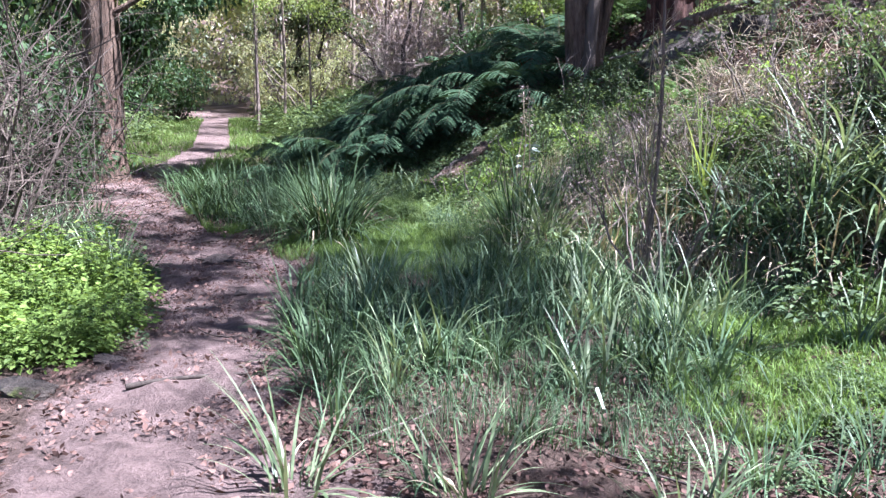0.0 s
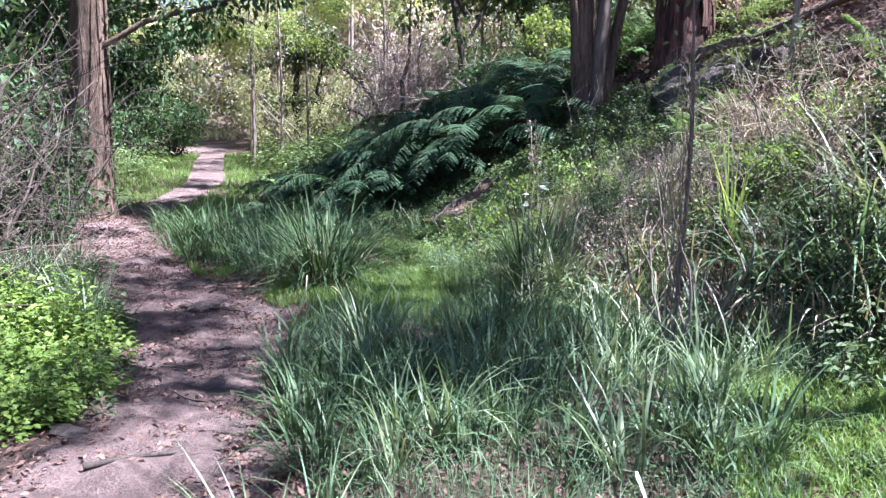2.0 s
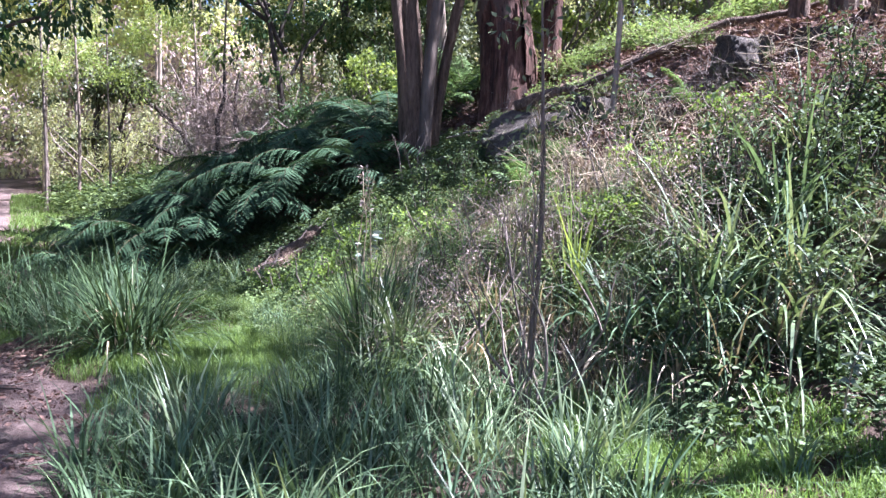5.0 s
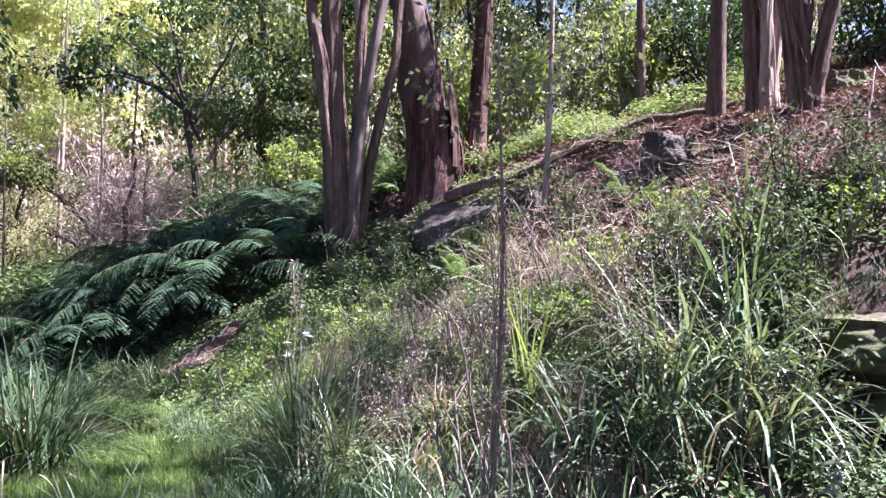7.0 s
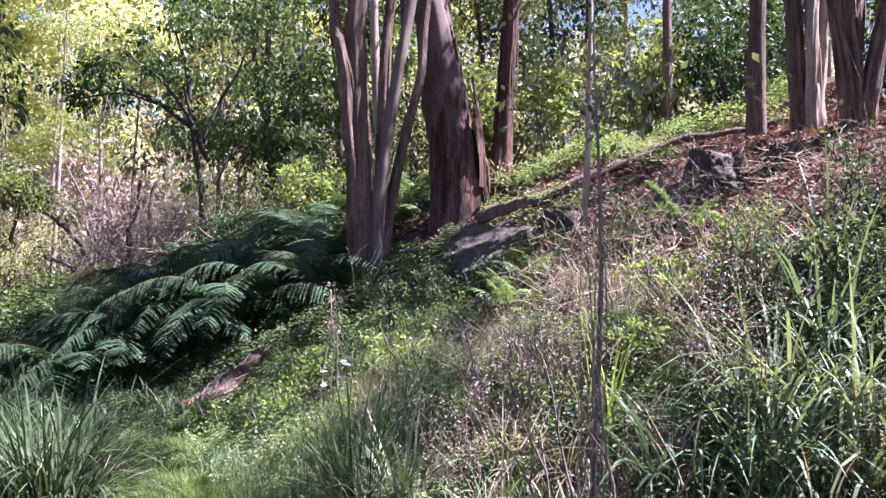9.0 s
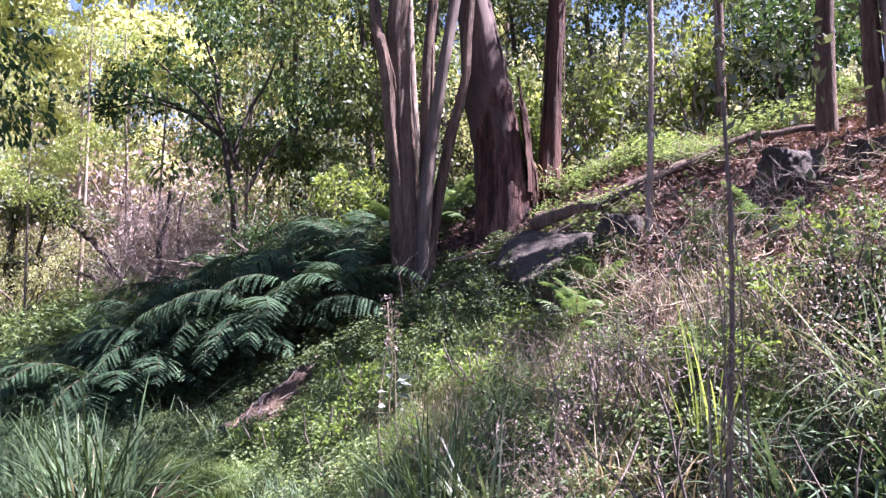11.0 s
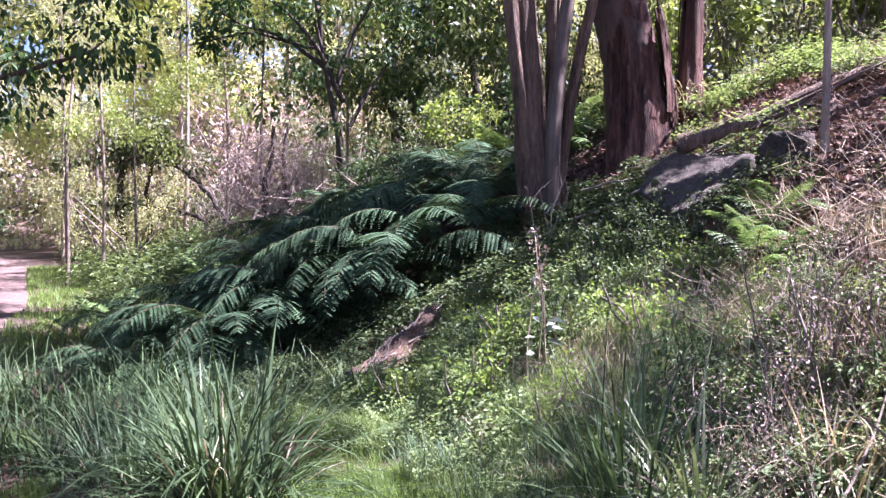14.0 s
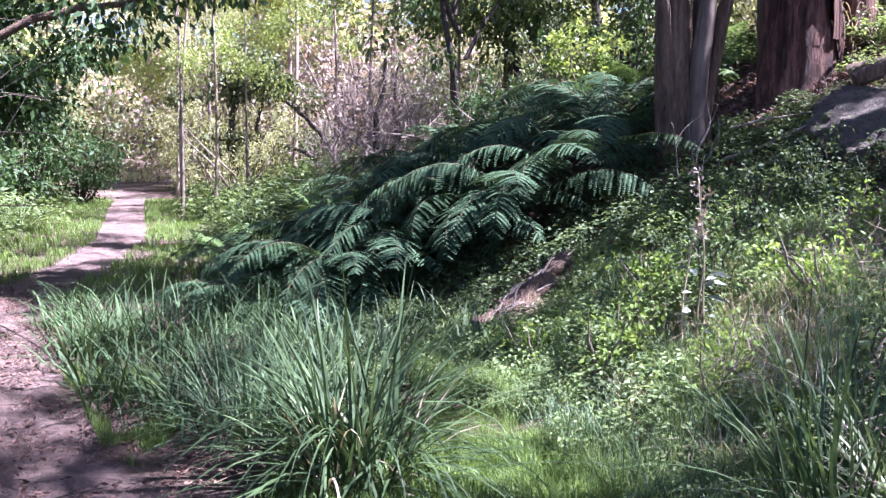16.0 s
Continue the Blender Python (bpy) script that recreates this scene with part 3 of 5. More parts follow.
stemmed_tree(3.13, 12.35, (((0, 0, -0.5), (-0.42, 0.05, 2.6), (-2.0, 0.3, 13), 0.40, 0.17),), (M_BARK_GUM,), "massive smooth grey-brown gum tree with torn red lower bark", 21, 6500, 0.6, 3.2, 0.06, 2)
tree(3.70, 12.4, 9, 0.115, M_BARK_RED, M_GUM, 0.52, 1.9, 3600, 0.14, 22, "slender red-barked trunk beside the massive gum", (0.06, 0.03), 0.8, 5, flutes=6, flare=2.3, rough=0.12, sides=28, strips=60, crook=0.0)
tree(5.9, 9.95, 11, 0.10, M_BARK, M_GUM, 0.5, 2.4, 260, 0.13, 23, "slim brown-barked tree on top of the bank", (0.005, 0.0), 0.4, 6, flutes=4, rough=0.12, sides=28, strips=20, crook=0.03)
tree(-5.6, 13.1, 10, 0.31, M_BARK, M_LEAF_DARK, 0.24, 2.8, 14000, 0.11, 26, "brown stringy-barked tree beside the track with low dark foliage", (0.03, -0.01), 0.85, 10, flutes=6, rough=0.08, sides=26, droop=0.8, strips=40)
tree(3.6, 9.85, 7.5, 0.036, M_BARK_PALE, M_GUM, 0.45, 1.1, 260, 0.11, 27, "thin pale sapling on the bank", (0.03, 0.05), 0.5, 5, rough=0.05, sides=10)
tree(1.38, 5.74, 3.0, 0.014, M_TWIG, M_GUM, 0.62, 0.5, 420, 0.05, 28, "thin dead pole-like sapling at the foot of the bank", (0.03, 0.03), 0.26, 8, rough=0.3, sides=10, crook=0.02)
# Unseen gum, added so its crown dapples the near litter with shade.
tree(6.5, 0.6, 10, 0.2, M_BARK, M_GUM, 0.56, 1.8, 1300, 0.15, 29, "unseen gum tree up the bank, added to cast shade", (0.0, 0.0), 0.6, 10, flutes=6, rough=0.08)
# High crowns of these two are placed to shade ferns and far track.
tree(6.4, 12.4, 9.5, 0.075, M_BARK, M_GUM, 0.62, 2.6, 6500, 0.14, 30, "slim brown tree behind the bank top", (0.0, 0.0), 0.6, 7, rough=0.06, sides=12)
tree(2.9, 15.4, 13.5, 0.09, M_BARK_PALE, M_GUM, 0.58, 3.0, 6500, 0.14, 34, "slim pale tree behind the ferns", (-0.03, 0.0), 0.55, 7, rough=0.06, sides=12)
# Three more unseen gums, added to shade the meadow and track.
tree(5.6, 4.1, 11, 0.16, M_BARK, M_GUM, 0.76, 1.4, 1900, 0.15, 36, "unseen gum tree up the bank, added to cast shade", (0.0, -0.02), 0.5, 9, flutes=6, rough=0.08)
tree(7.0, 6.3, 13.6, 0.14, M_BARK, M_GUM, 0.78, 2.2, 4200, 0.16, 39, "very tall unseen gum tree, added to shade the track", (0.0, 0.0), 0.55, 9, flutes=6, rough=0.08)
tree(7.0, 4.7, 11.5, 0.18, M_BARK, M_GUM, 0.74, 1.4, 1500, 0.16, 40, "unseen gum tree high on the bank, added for shade", (0.0, 0.0), 0.5, 8, flutes=6, rough=0.08)

bark_slabs(3.13, 12.35, float(height(3.13, 12.35)), 26, 211)


# ---- ferns ----
def frond_mesh(long, wide, mat, seed, pairs=24, arch=1.5, rise=0.75, bare=0.2):
    """A frond from the origin along x: a bent midrib and two rows of toothed side leaflets. Gives the blade and the midrib."""
    made = np.random.default_rng(seed)
    t = np.linspace(0, 1, 40)
    angle = rise - arch * t ** 1.1
    step = long / 39
    rib = np.stack([np.concatenate([[0], np.cumsum(np.cos(angle[:-1]) * step)]), 0.07 * long * np.sin(2 * t + made.uniform(-1, 1)) * t, np.concatenate([[0], np.cumsum(np.sin(angle[:-1]) * step)])], 1)
    ways = unit(np.gradient(rib, axis=0))
    roots, aims, lengths, widths = [], [], [], []
    gap = (1 - bare) * long / pairs
    for k in range(pairs):
        u = bare + (1 - bare) * (k + 0.5) / pairs
        i = min(int(u * 39), 38)
        at, way = rib[i], ways[i]
        run = (u - bare) / (1 - bare)
        full = wide * min(1, 0.55 + 2.6 * run) * (1 - run ** 2.2) ** 0.8 * made.uniform(0.86, 1.1) + 0.02
        for side in (-1, 1):
            across = np.array([0, side, 0])
            aim = unit(across * 0.92 + way * 0.45 + np.array([0, 0, -0.1 + made.normal() * 0.09]))
            droop = made.uniform(0.2, 0.45)
            n = max(5, int(full / 0.02))
            for j in range(n):
                v = (j + 0.6) / n
                p = at + aim * full * v + np.array([0, 0, -droop * full * v * v])
                leaf = gap * 0.6 * (1 - v) ** 0.55 + 0.005
                for s in (-1, 1):
                    roots.append(p)
                    aims.append(unit(way * s + aim * 0.6 - np.array([0, 0, 0.12])))
                    lengths.append(leaf)
                    widths.append(full / n * 0.72)
    roots, aims = np.array(roots), np.array(aims)
    lengths, widths = np.array(lengths)[:, None], np.array(widths)[:, None]
    other = unit(np.cross(aims, np.array([0, 0, 1.0])))
    mid = roots + aims * lengths * 0.4
    verts = np.stack([roots - other * widths * 0.5, mid + other * widths, roots + aims * lengths - np.array([0, 0, 0.004]), mid - other * widths], 1).reshape(-1, 3)
    return mesh_of("frond", verts, np.arange(len(verts)).reshape(-1, 4), mat), mesh_of("midrib", *tube(rib, np.linspace(0.009, 0.002, 40), 4), M_STALK, True)


FRONDS = [frond_mesh(1.75, 0.36, M_FERN, 400 + k, 22, 1.95 + 0.14 * k, 1.3 - 0.06 * k, 0.3) for k in range(5)]
FRONDS_LOW = [frond_mesh(1.5, 0.34, M_FERN, 410 + k, 20, 1.25 + 0.2 * k, 0.75 - 0.1 * k, 0.22) for k in range(3)]
FRONDS_DEAD = [frond_mesh(1.2, 0.2, M_FERN_DEAD, 415 + k, 15, 2.5 + 0.2 * k, 1.0, 0.25) for k in range(2)]
FRONDS_LIGHT = [frond_mesh(0.75, 0.2, M_FERN_LIGHT, 420 + k, 16, 0.9 + 0.25 * k, 1.25 - 0.15 * k) for k in range(3)]


def fern(x, y, meshes, count, size, seed, label, heading=None, fan=3.1, dz=0.0, dead=0):
    made = np.random.default_rng(seed)
    root = new("fern")
    root.location = at_ground(x, y, dz)
    tagged(root, label, "fern", "ferns")
    for k in range(count + dead):
        blade, rib = meshes[k % len(meshes)] if k < count else FRONDS_DEAD[k % 2]
        ob = part("frond", blade, root, "" if k < count else "dead rust-brown hanging frond")
        part("midrib", rib, ob)
        a = (heading or 0) + ((k % count) / count - 0.5) * 2 * fan + made.uniform(-0.3, 0.3)
        s = size * made.uniform(0.78, 1.15)
        ob.matrix_local = Matrix.LocRotScale((0.05 * math.cos(a), 0.05 * math.sin(a), made.uniform(0, 0.14)), Euler((made.uniform(-0.3, 0.3), made.uniform(-0.12, 0.2), a)), (s, s, s))


DARK_FERN = "dark green arching fern with long drooping fronds in shade"
for row, (y, low, high, step, size) in enumerate(((12.35, -1.9, 1.3, 0.46, 0.92), (13.1, -2.5, 1.55, 0.52, 0.9), (14.1, -2.7, 1.9, 0.56, 0.92), (14.9, -2.4, 2.1, 0.62, 0.78), (15.8, -1.6, 1.6, 0.8, 0.65))):
    for k, x in enumerate(np.arange(low + 0.2 * (row % 2), high, step)):
        fx, fy = x + rng.uniform(-0.15, 0.15), y + rng.uniform(-0.2, 0.2) - 0.08 * (x > 0.4)
        small = 0.68 if x < -1.5 else 1.0
        fern(fx, fy, FRONDS + FRONDS_LOW[:2] if row else FRONDS, 9 if row < 2 else 8, size * small, 500 + row * 20 + k, DARK_FERN, -1.75, 2.4 if row == 0 else 2.9, 0.05, 2 if row < 3 else 1)
for k, (x, y) in enumerate(((-2.5, 12.4), (-2.05, 12.0), (-1.6, 12.1))):
    fern(x, y, FRONDS_LOW, 9, 0.62, 600 + k, "low dark fern at the edge of the fern bed", -1.9, 2.6, 0.05)
for k, (x, y, s) in enumerate(((2.42, 9.0, 0.62), (2.7, 9.15, 0.5), (2.25, 8.7, 0.55), (3.9, 8.6, 0.55), (2.6, 13.6, 0.9), (2.9, 14.3, 1.0), (-3.2, 15.5, 0.9), (-2.0, 16.4, 0.9), (-2.8, 14.9, 0.8), (-3.5, 14.6, 0.7), (-2.4, 17.2, 1.0), (-1.2, 17.0, 1.0), (2.4, 15.2, 1.2), (3.2, 15.4, 1.2))):
    fern(x, y, FRONDS_LIGHT, 8, s, 560 + k, "light green fern catching the sun on the bank")


# ---- grasses ----
def tussock(count, tall, width, seed, mat, spread=0.09, lean=0.35, curl=1.2, levels=5):
    made = np.random.default_rng(seed)
    a, r = made.uniform(0, 2 * np.pi, count), spread * np.sqrt(made.uniform(0, 1, count))
    roots = np.stack([np.cos(a) * r, np.sin(a) * r, np.full(count, -0.02)], 1)
    turn = a + made.normal(0, 0.6, count)
    length = tall * made.uniform(0.55, 1.25, count)
    return mesh_of("tussock", *blades(roots, turn, length, np.abs(made.normal(0, lean, count)), made.gamma(2.2, curl / 2.2, count), width * made.uniform(0.6, 1.2, count), levels), mat)


STRAPS = [tussock(22, 0.54, 0.0095, 600 + k, M_STRAP_PALE if k % 3 == 0 else M_STRAP, 0.10, 0.35, 1.5) for k in range(6)] + [tussock(24, 0.46, 0.0078, 620 + k, M_STRAP_DARK, 0.13, 0.45, 1.7) for k in range(4)]
STRAP_LABELS = ("green strap-leaved grass tussock with arching blades", "dark thin-bladed grass tussock")


def too_near(x, y):
    return off_trail(x, y) < 0.12


def shared_tussock(x, y, size, pick=None, dz=-0.01):
    k = int(rng.integers(len(STRAPS))) if pick is None else pick
    copied(STRAPS[k], "grass_tussock", x, y, size, rng.uniform(0, 6.3), STRAP_LABELS[0 if k < 6 else 1], "grass", "tussocks in the meadow", dz)


def fill_meadow(count, x_range, y_range, size, test, pick=None):
    made = 0
    while made < count:
        x, y = rng.uniform(*x_range), rng.uniform(*y_range)
        if test(x, y) and not too_near(x, y):
            shared_tussock(x, y, rng.uniform(*size), pick)
            made += 1


# the meadow of strap grass between the track and the bank
fill_meadow(150, (-1.1, 2.6), (4.1, 7.0), (0.65, 1.05), lambda x, y: x < along(TOE, y) + 0.1 and x > -0.95 - (y - 4.2) * 0.2 and not (x < 0.1 and y > 6.4) and not (x > 1.6 and 4.0 < y < 5.4 and rng.uniform() < 0.85))
fill_meadow(26, (-0.7, 2.2), (3.0, 4.2), (0.4, 0.75), lambda x, y: True)
for pick in (6, 7, 8, 9):
    fill_meadow(28, (-4.4, -1.3), (8.6, 12.2), (0.95, 1.3), lambda x, y: off_trail(x, y) < 2.2 and x > along(TRAIL, y) and x < along(TOE, y) + 0.4 and y > 8.6 - (x + 1.3) * 0.35, pick)
fill_meadow(30, (-1.6, 0.4), (9.6, 11.4), (0.6, 0.95), lambda x, y: x < along(TOE, y) + 0.2)


def big_clump(x, y, count, tall, width, spread, seed, mat, label, lean=0.5, curl=1.3, levels=7, name="strap_leaf_clump"):
    root = new(name)
    root.location = at_ground(x, y)
    tagged(root, label, "grass clump", "strap-leaf clumps")
    part("leaf_tuft", tussock(count, tall, width, seed, mat, spread, lean, curl, levels), root)
    part("dead_leaves", tussock(count // 5, tall * 0.6, width * 0.8, seed + 50, M_DRY, spread * 1.2, lean * 2.2, 1.5, levels), root, "dry straw-coloured dead leaves")
    return root


big_clump(-1.15, 8.2, 380, 1.15, 0.0105, 0.24, 700, M_STRAP_DARK, "large dark green mat-rush clump with long arching leaves", 0.85, 1.9)
big_clump(-1.75, 8.9, 260, 0.7, 0.006, 0.3, 701, M_STRAP, "mat-rush clump leaning over the track edge")
big_clump(0.66, 7.2, 130, 0.9, 0.009, 0.16, 702, M_STRAP_DARK, "tall dark rush clump with stiff stalks", 0.65, 0.6)
big_clump(0.86, 7.0, 90, 0.75, 0.011, 0.15, 703, M_STRAP_PALE, "pale broad-leaved sedge clump", 0.55, 1.6)
for k, (x, y, n, tall) in enumerate(((2.55, 5.9, 120, 0.8), (2.85, 6.2, 110, 0.85), (3.2, 6.0, 100, 0.8), (3.45, 6.45, 90, 0.8), (2.95, 5.6, 90, 0.7), (3.6, 5.4, 80, 0.75), (2.2, 6.2, 70, 0.65), (3.9, 6.9, 80, 0.7))):
    big_clump(x, y, n, tall * 1.25, 0.0125, 0.2, 720 + k, M_STRAP_PALE if k % 3 else M_STRAP, "pale broad-bladed sedge clump arching on the bank", 0.55, 2.7)
for k, (x, y) in enumerate(((1.95, 6.5), (2.3, 6.75), (2.6, 6.6), (3.1, 6.7), (1.5, 6.9), (2.0, 7.2), (2.5, 7.3), (3.4, 7.2), (1.2, 7.6), (1.7, 8.2), (3.0, 5.2), (3.4, 5.0), (2.6, 5.2), (3.8, 5.0), (3.9, 7.6), (4.3, 7.9), (3.3, 8.0), (4.7, 7.3))):
    shared_tussock(x, y, rng.uniform(0.8, 1.2), 6 + k % 4)
for k, (x, y) in enumerate(((1.35, 6.75), (1.55, 7.0), (2.55, 5.55), (3.3, 5.75), (2.9, 7.0), (1.8, 6.7))):
    big_clump(x, y, 70, 0.6, 0.006, 0.14, 740 + k, M_DRY, "dead straw-coloured sedge matted on the bank", 0.9, 1.6)
big_clump(2.3, 5.72, 60, 0.55, 0.008, 0.08, 707, M_DRY, "dead straw-coloured sedge hanging from the bank", 0.8, 1.5)
big_clump(2.05, 6.75, 26, 0.95, 0.010, 0.07, 708, M_LEAF_YELLOW, "upright yellow-green reed on the bank", 0.15, 0.4)
big_clump(-0.42, 3.15, 42, 0.52, 0.008, 0.10, 709, M_STRAP_PALE, "young pale strap-leaf tuft beside the track", 0.75, 1.0)
big_clump(0.22, 3.1, 36, 0.48, 0.008, 0.09, 710, M_STRAP_PALE, "pale strap-leaf tuft in bare litter", 0.5, 0.9)
big_clump(0.95, 2.95, 24, 0.42, 0.007, 0.08, 711, M_STRAP_PALE, "sparse strap-leaf tuft in bare litter", 0.55, 1.0)


def scattered(count, x_range, y_range, test, seed):
    made = np.random.default_rng(seed)
    x, y = made.uniform(*x_range, count * 6), made.uniform(*y_range, count * 6)
    keep = test(x, y)
    x, y = x[keep][:count], y[keep][:count]
    return x, y, np.stack([x, y, height(x, y) - 0.01], 1), made


def lawn(name, count, x_range, y_range, test, tall, width, seed, mat, label, messy=0.35):
    x, y, roots, made = scattered(count, x_range, y_range, test, seed)
    n = len(x)
    mesh = mesh_of(name, *blades(roots, made.uniform(0, 6.3, n), tall * made.uniform(0.4, 1.3, n), np.abs(made.normal(0, messy, n)), made.gamma(2, 0.5 + messy * 0.4, n), width * made.uniform(0.6, 1.3, n), 2), mat)
    return tagged(new(name, mesh), label, "grass", kind="stuff")


def lumps(x, y, scale, seed, cut):
    return waves(x, y, scale, seed, 3) > cut


lawn("short_grass", 24000, (0.4, 4.2), (3.75, 6.2), lambda x, y: (x < along(TOE, y) + 0.5) & (x > 1.25 - (y - 4) * 0.1) & (lumps(x, y, 1.1, 31, 0.05) | ((x > 1.45) & (y < 5.3) & lumps(x, y, 0.5, 30, -0.25))), 0.12, 0.003, 41, M_LAWN, "bright fresh short grass beneath the bank", 0.7)
lawn("short_grass", 22000, (-1.6, 1.2), (6.6, 10.6), lambda x, y: (off_trail(x, y) > 0.05) & (x < along(TOE, y) + 0.5) & lumps(x, y, 1.2, 32, -0.35), 0.12, 0.0026, 42, M_LAWN, "bright green short grass between the clumps")
lawn("short_grass", 14000, (-1.5, 0.3), (6.7, 9.0), lambda x, y: (off_trail(x, y) > 0.08) & (((x + 0.55) / 0.6) ** 2 + ((y - 7.8) / 0.85) ** 2 < 1 + 0.3 * waves(x, y, 0.5, 29, 2)), 0.13, 0.003, 40, M_LAWN, "bright sunlit grass patch between the clumps")
lawn("short_grass", 9000, (-1.0, 0.4), (9.0, 10.5), lambda x, y: ((x + 0.35) / 0.5) ** 2 + ((y - 9.75) / 0.6) ** 2 < 1 + 0.3 * waves(x, y, 0.5, 28, 2), 0.16, 0.003, 39, M_LAWN, "bright tuft of soft grass below the ferns", 0.5)
lawn("bank_grass", 26000, (-0.1, 2.2), (8.0, 10.3), lambda x, y: (x > along(TOE, y) + 0.3) & (x < along(TOE, y) + 1.7) & lumps(x, y, 0.9, 27, -0.2), 0.15, 0.0024, 38, M_BANK, "sunlit soft grass matted among the bank herbs", 1.0)
lawn("short_grass", 4000, (-3.4, -2.2), (8.2, 10.5), lambda x, y: (np.abs(off_trail(x, y) - 0.35) < 0.3) & lumps(x, y, 0.9, 33, 0.1), 0.10, 0.0026, 43, M_LAWN, "short grass fringing the track")
lawn("short_grass", 42000, (-14, -3), (13, 30), lambda x, y: (off_trail(x, y) > -0.08) & (off_trail(x, y) < 2.6) & lumps(x, y, 1.2, 26, -0.4), 0.16, 0.007, 44, M_LAWN, "sunlit grass verge along the far track")
lawn("dry_grass", 13000, (0.2, 5.5), (5.6, 9.4), lambda x, y: (x > along(TOE, y) + 0.1) & (x < along(TOE, y) + 3.0) & lumps(x, y, 0.8, 34, 0.0) & (np.hypot(x - 3.98, y - 5.6) > 0.5), 0.27, 0.003, 45, M_DRY, "dry straw grass on the sunny bank", 0.9)
lawn("bank_grass", 17000, (-0.2, 5.5), (5.2, 10.2), lambda x, y: (x > along(TOE, y) - 0.3) & (x < along(TOE, y) + 2.8) & lumps(x, y, 1.0, 35, -0.1) & (np.hypot(x - 3.98, y - 5.6) > 0.5), 0.26, 0.0032, 46, M_STRAP, "thin green grass over the bank", 0.6)
lawn("meadow_grass", 10000, (-1.2, 2.8), (3.4, 7.2), lambda x, y: (off_trail(x, y) > 0.15) & (x < along(TOE, y) + 0.2) & lumps(x, y, 0.8, 36, -0.5 + 0.35 * (4.2 - y) * (y < 4.2)) & ((x < 1.5) | (y > 5.4)), 0.2, 0.0026, 47, M_STRAP, "fine dull green grass under the tussocks")


# ---- herbs ----
def herb(count, tall, wide, leaf, seed, mat, flat=1.0):
    """A low leafy plant: leaves on short stems, facing up and out."""
    made = np.random.default_rng(seed)
    a, r = made.uniform(0, 6.3, count), wide * np.sqrt(made.uniform(0, 1, count))
    z = tall * (1 - 0.6 * (r / wide) ** 2) * made.uniform(0.25, 1.0, count)
    roots = np.stack([np.cos(a) * r, np.sin(a) * r, z], 1)
    aim = np.stack([np.cos(a + made.normal(0, 0.9, count)), np.sin(a + made.normal(0, 0.9, count)), made.uniform(-0.35, 0.3, count)], 1)
    length = leaf * made.uniform(0.6, 1.3, count)
    aim = unit(aim)
    other = unit(np.cross(aim, np.array([0, 0, 1.0])) + made.normal(0, 0.25, (count, 3)))
    fold = np.array([0, 0, 1.0]) * length[:, None] * 0.12
    half = other * (length * 0.36)[:, None]
    tip = roots + aim * length[:, None] - fold
    near, far = roots + aim * length[:, None] * 0.3, roots + aim * length[:, None] * 0.65
    verts = np.stack([roots, near + half + fold, far + half * 0.8 + fold * 0.5, tip, far - half * 0.8 + fold * 0.5, near - half + fold], 1)
    base = np.arange(count)[:, None] * 6
    quads = np.concatenate([base + np.array([[0, 1, 2, 3]]), base + np.array([[0, 3, 4, 5]])])
    stems = [tube(np.array([[0, 0, -0.03], roots[k] * 0.5 + np.array([0, 0, 0.02]), roots[k]]), (0.003, 0.002, 0.0015), 3) for k in range(0, count, 6)]
    return mesh_of("herb", *joined([(verts.reshape(-1, 3), quads)] + stems), mat)


HERBS = [herb(240 + 25 * k, 0.22 + 0.08 * k, 0.27 - 0.02 * k, 0.037 + 0.003 * k, 800 + k, M_HERB) for k in range(4)]
HERBS_DARK = [herb(150, 0.26, 0.28, 0.045, 810 + k, M_HERB_DARK) for k in range(4)]
HERBS_SMALL = [herb(280, 0.26, 0.27, 0.028, 820 + k, M_BANK) for k in range(4)]


def herbs(meshes, count, x_range, y_range, test, size, label, group, seed, joint=False):
    x, y, roots, made = scattered(count, x_range, y_range, test, seed)
    if joint:
        pieces = []
        for k in range(len(x)):
            mesh = meshes[k % len(meshes)]
            co, idx = np.empty(len(mesh.vertices) * 3), np.empty(len(mesh.loops), np.int32)
            mesh.vertices.foreach_get("co", co)
            mesh.loops.foreach_get("vertex_index", idx)
            a, s = made.uniform(0, 6.3), made.uniform(*size)
            turn = np.array([[math.cos(a), math.sin(a), 0], [-math.sin(a), math.cos(a), 0], [0, 0, 1]])
            pieces.append((co.reshape(-1, 3) @ turn * s + roots[k], idx.reshape(-1, 4)))
        return tagged(new("ground_cover", mesh_of("ground_cover", *joined(pieces), meshes[0].materials[0])), label, "ground cover", kind="stuff")
    for k in range(len(x)):
        copied(meshes[k % len(meshes)], "herb", x[k], y[k], made.uniform(*size), made.uniform(0, 6.3), label, "herb", group, -0.02)


def left_of_trail(x, y, low, high):
    d = along(TRAIL, y) - along(WIDTH, y) - x
    return (d > low) & (d < high)


herbs(HERBS, 105, (-4.5, -1.2), (4.35, 6.6), lambda x, y: left_of_trail(x, y, 0.12, 1.5), (0.45, 1.25), "leafy herb beside the track, sunlight in its fresh light green", "herbs beside the track", 51)
herbs(HERBS_DARK, 50, (-4.5, -1.9), (6.2, 8.6), lambda x, y: left_of_trail(x, y, 0.1, 1.2), (0.8, 1.2), "leafy herb beside the track, shade in its dark green", "herbs beside the track", 52)
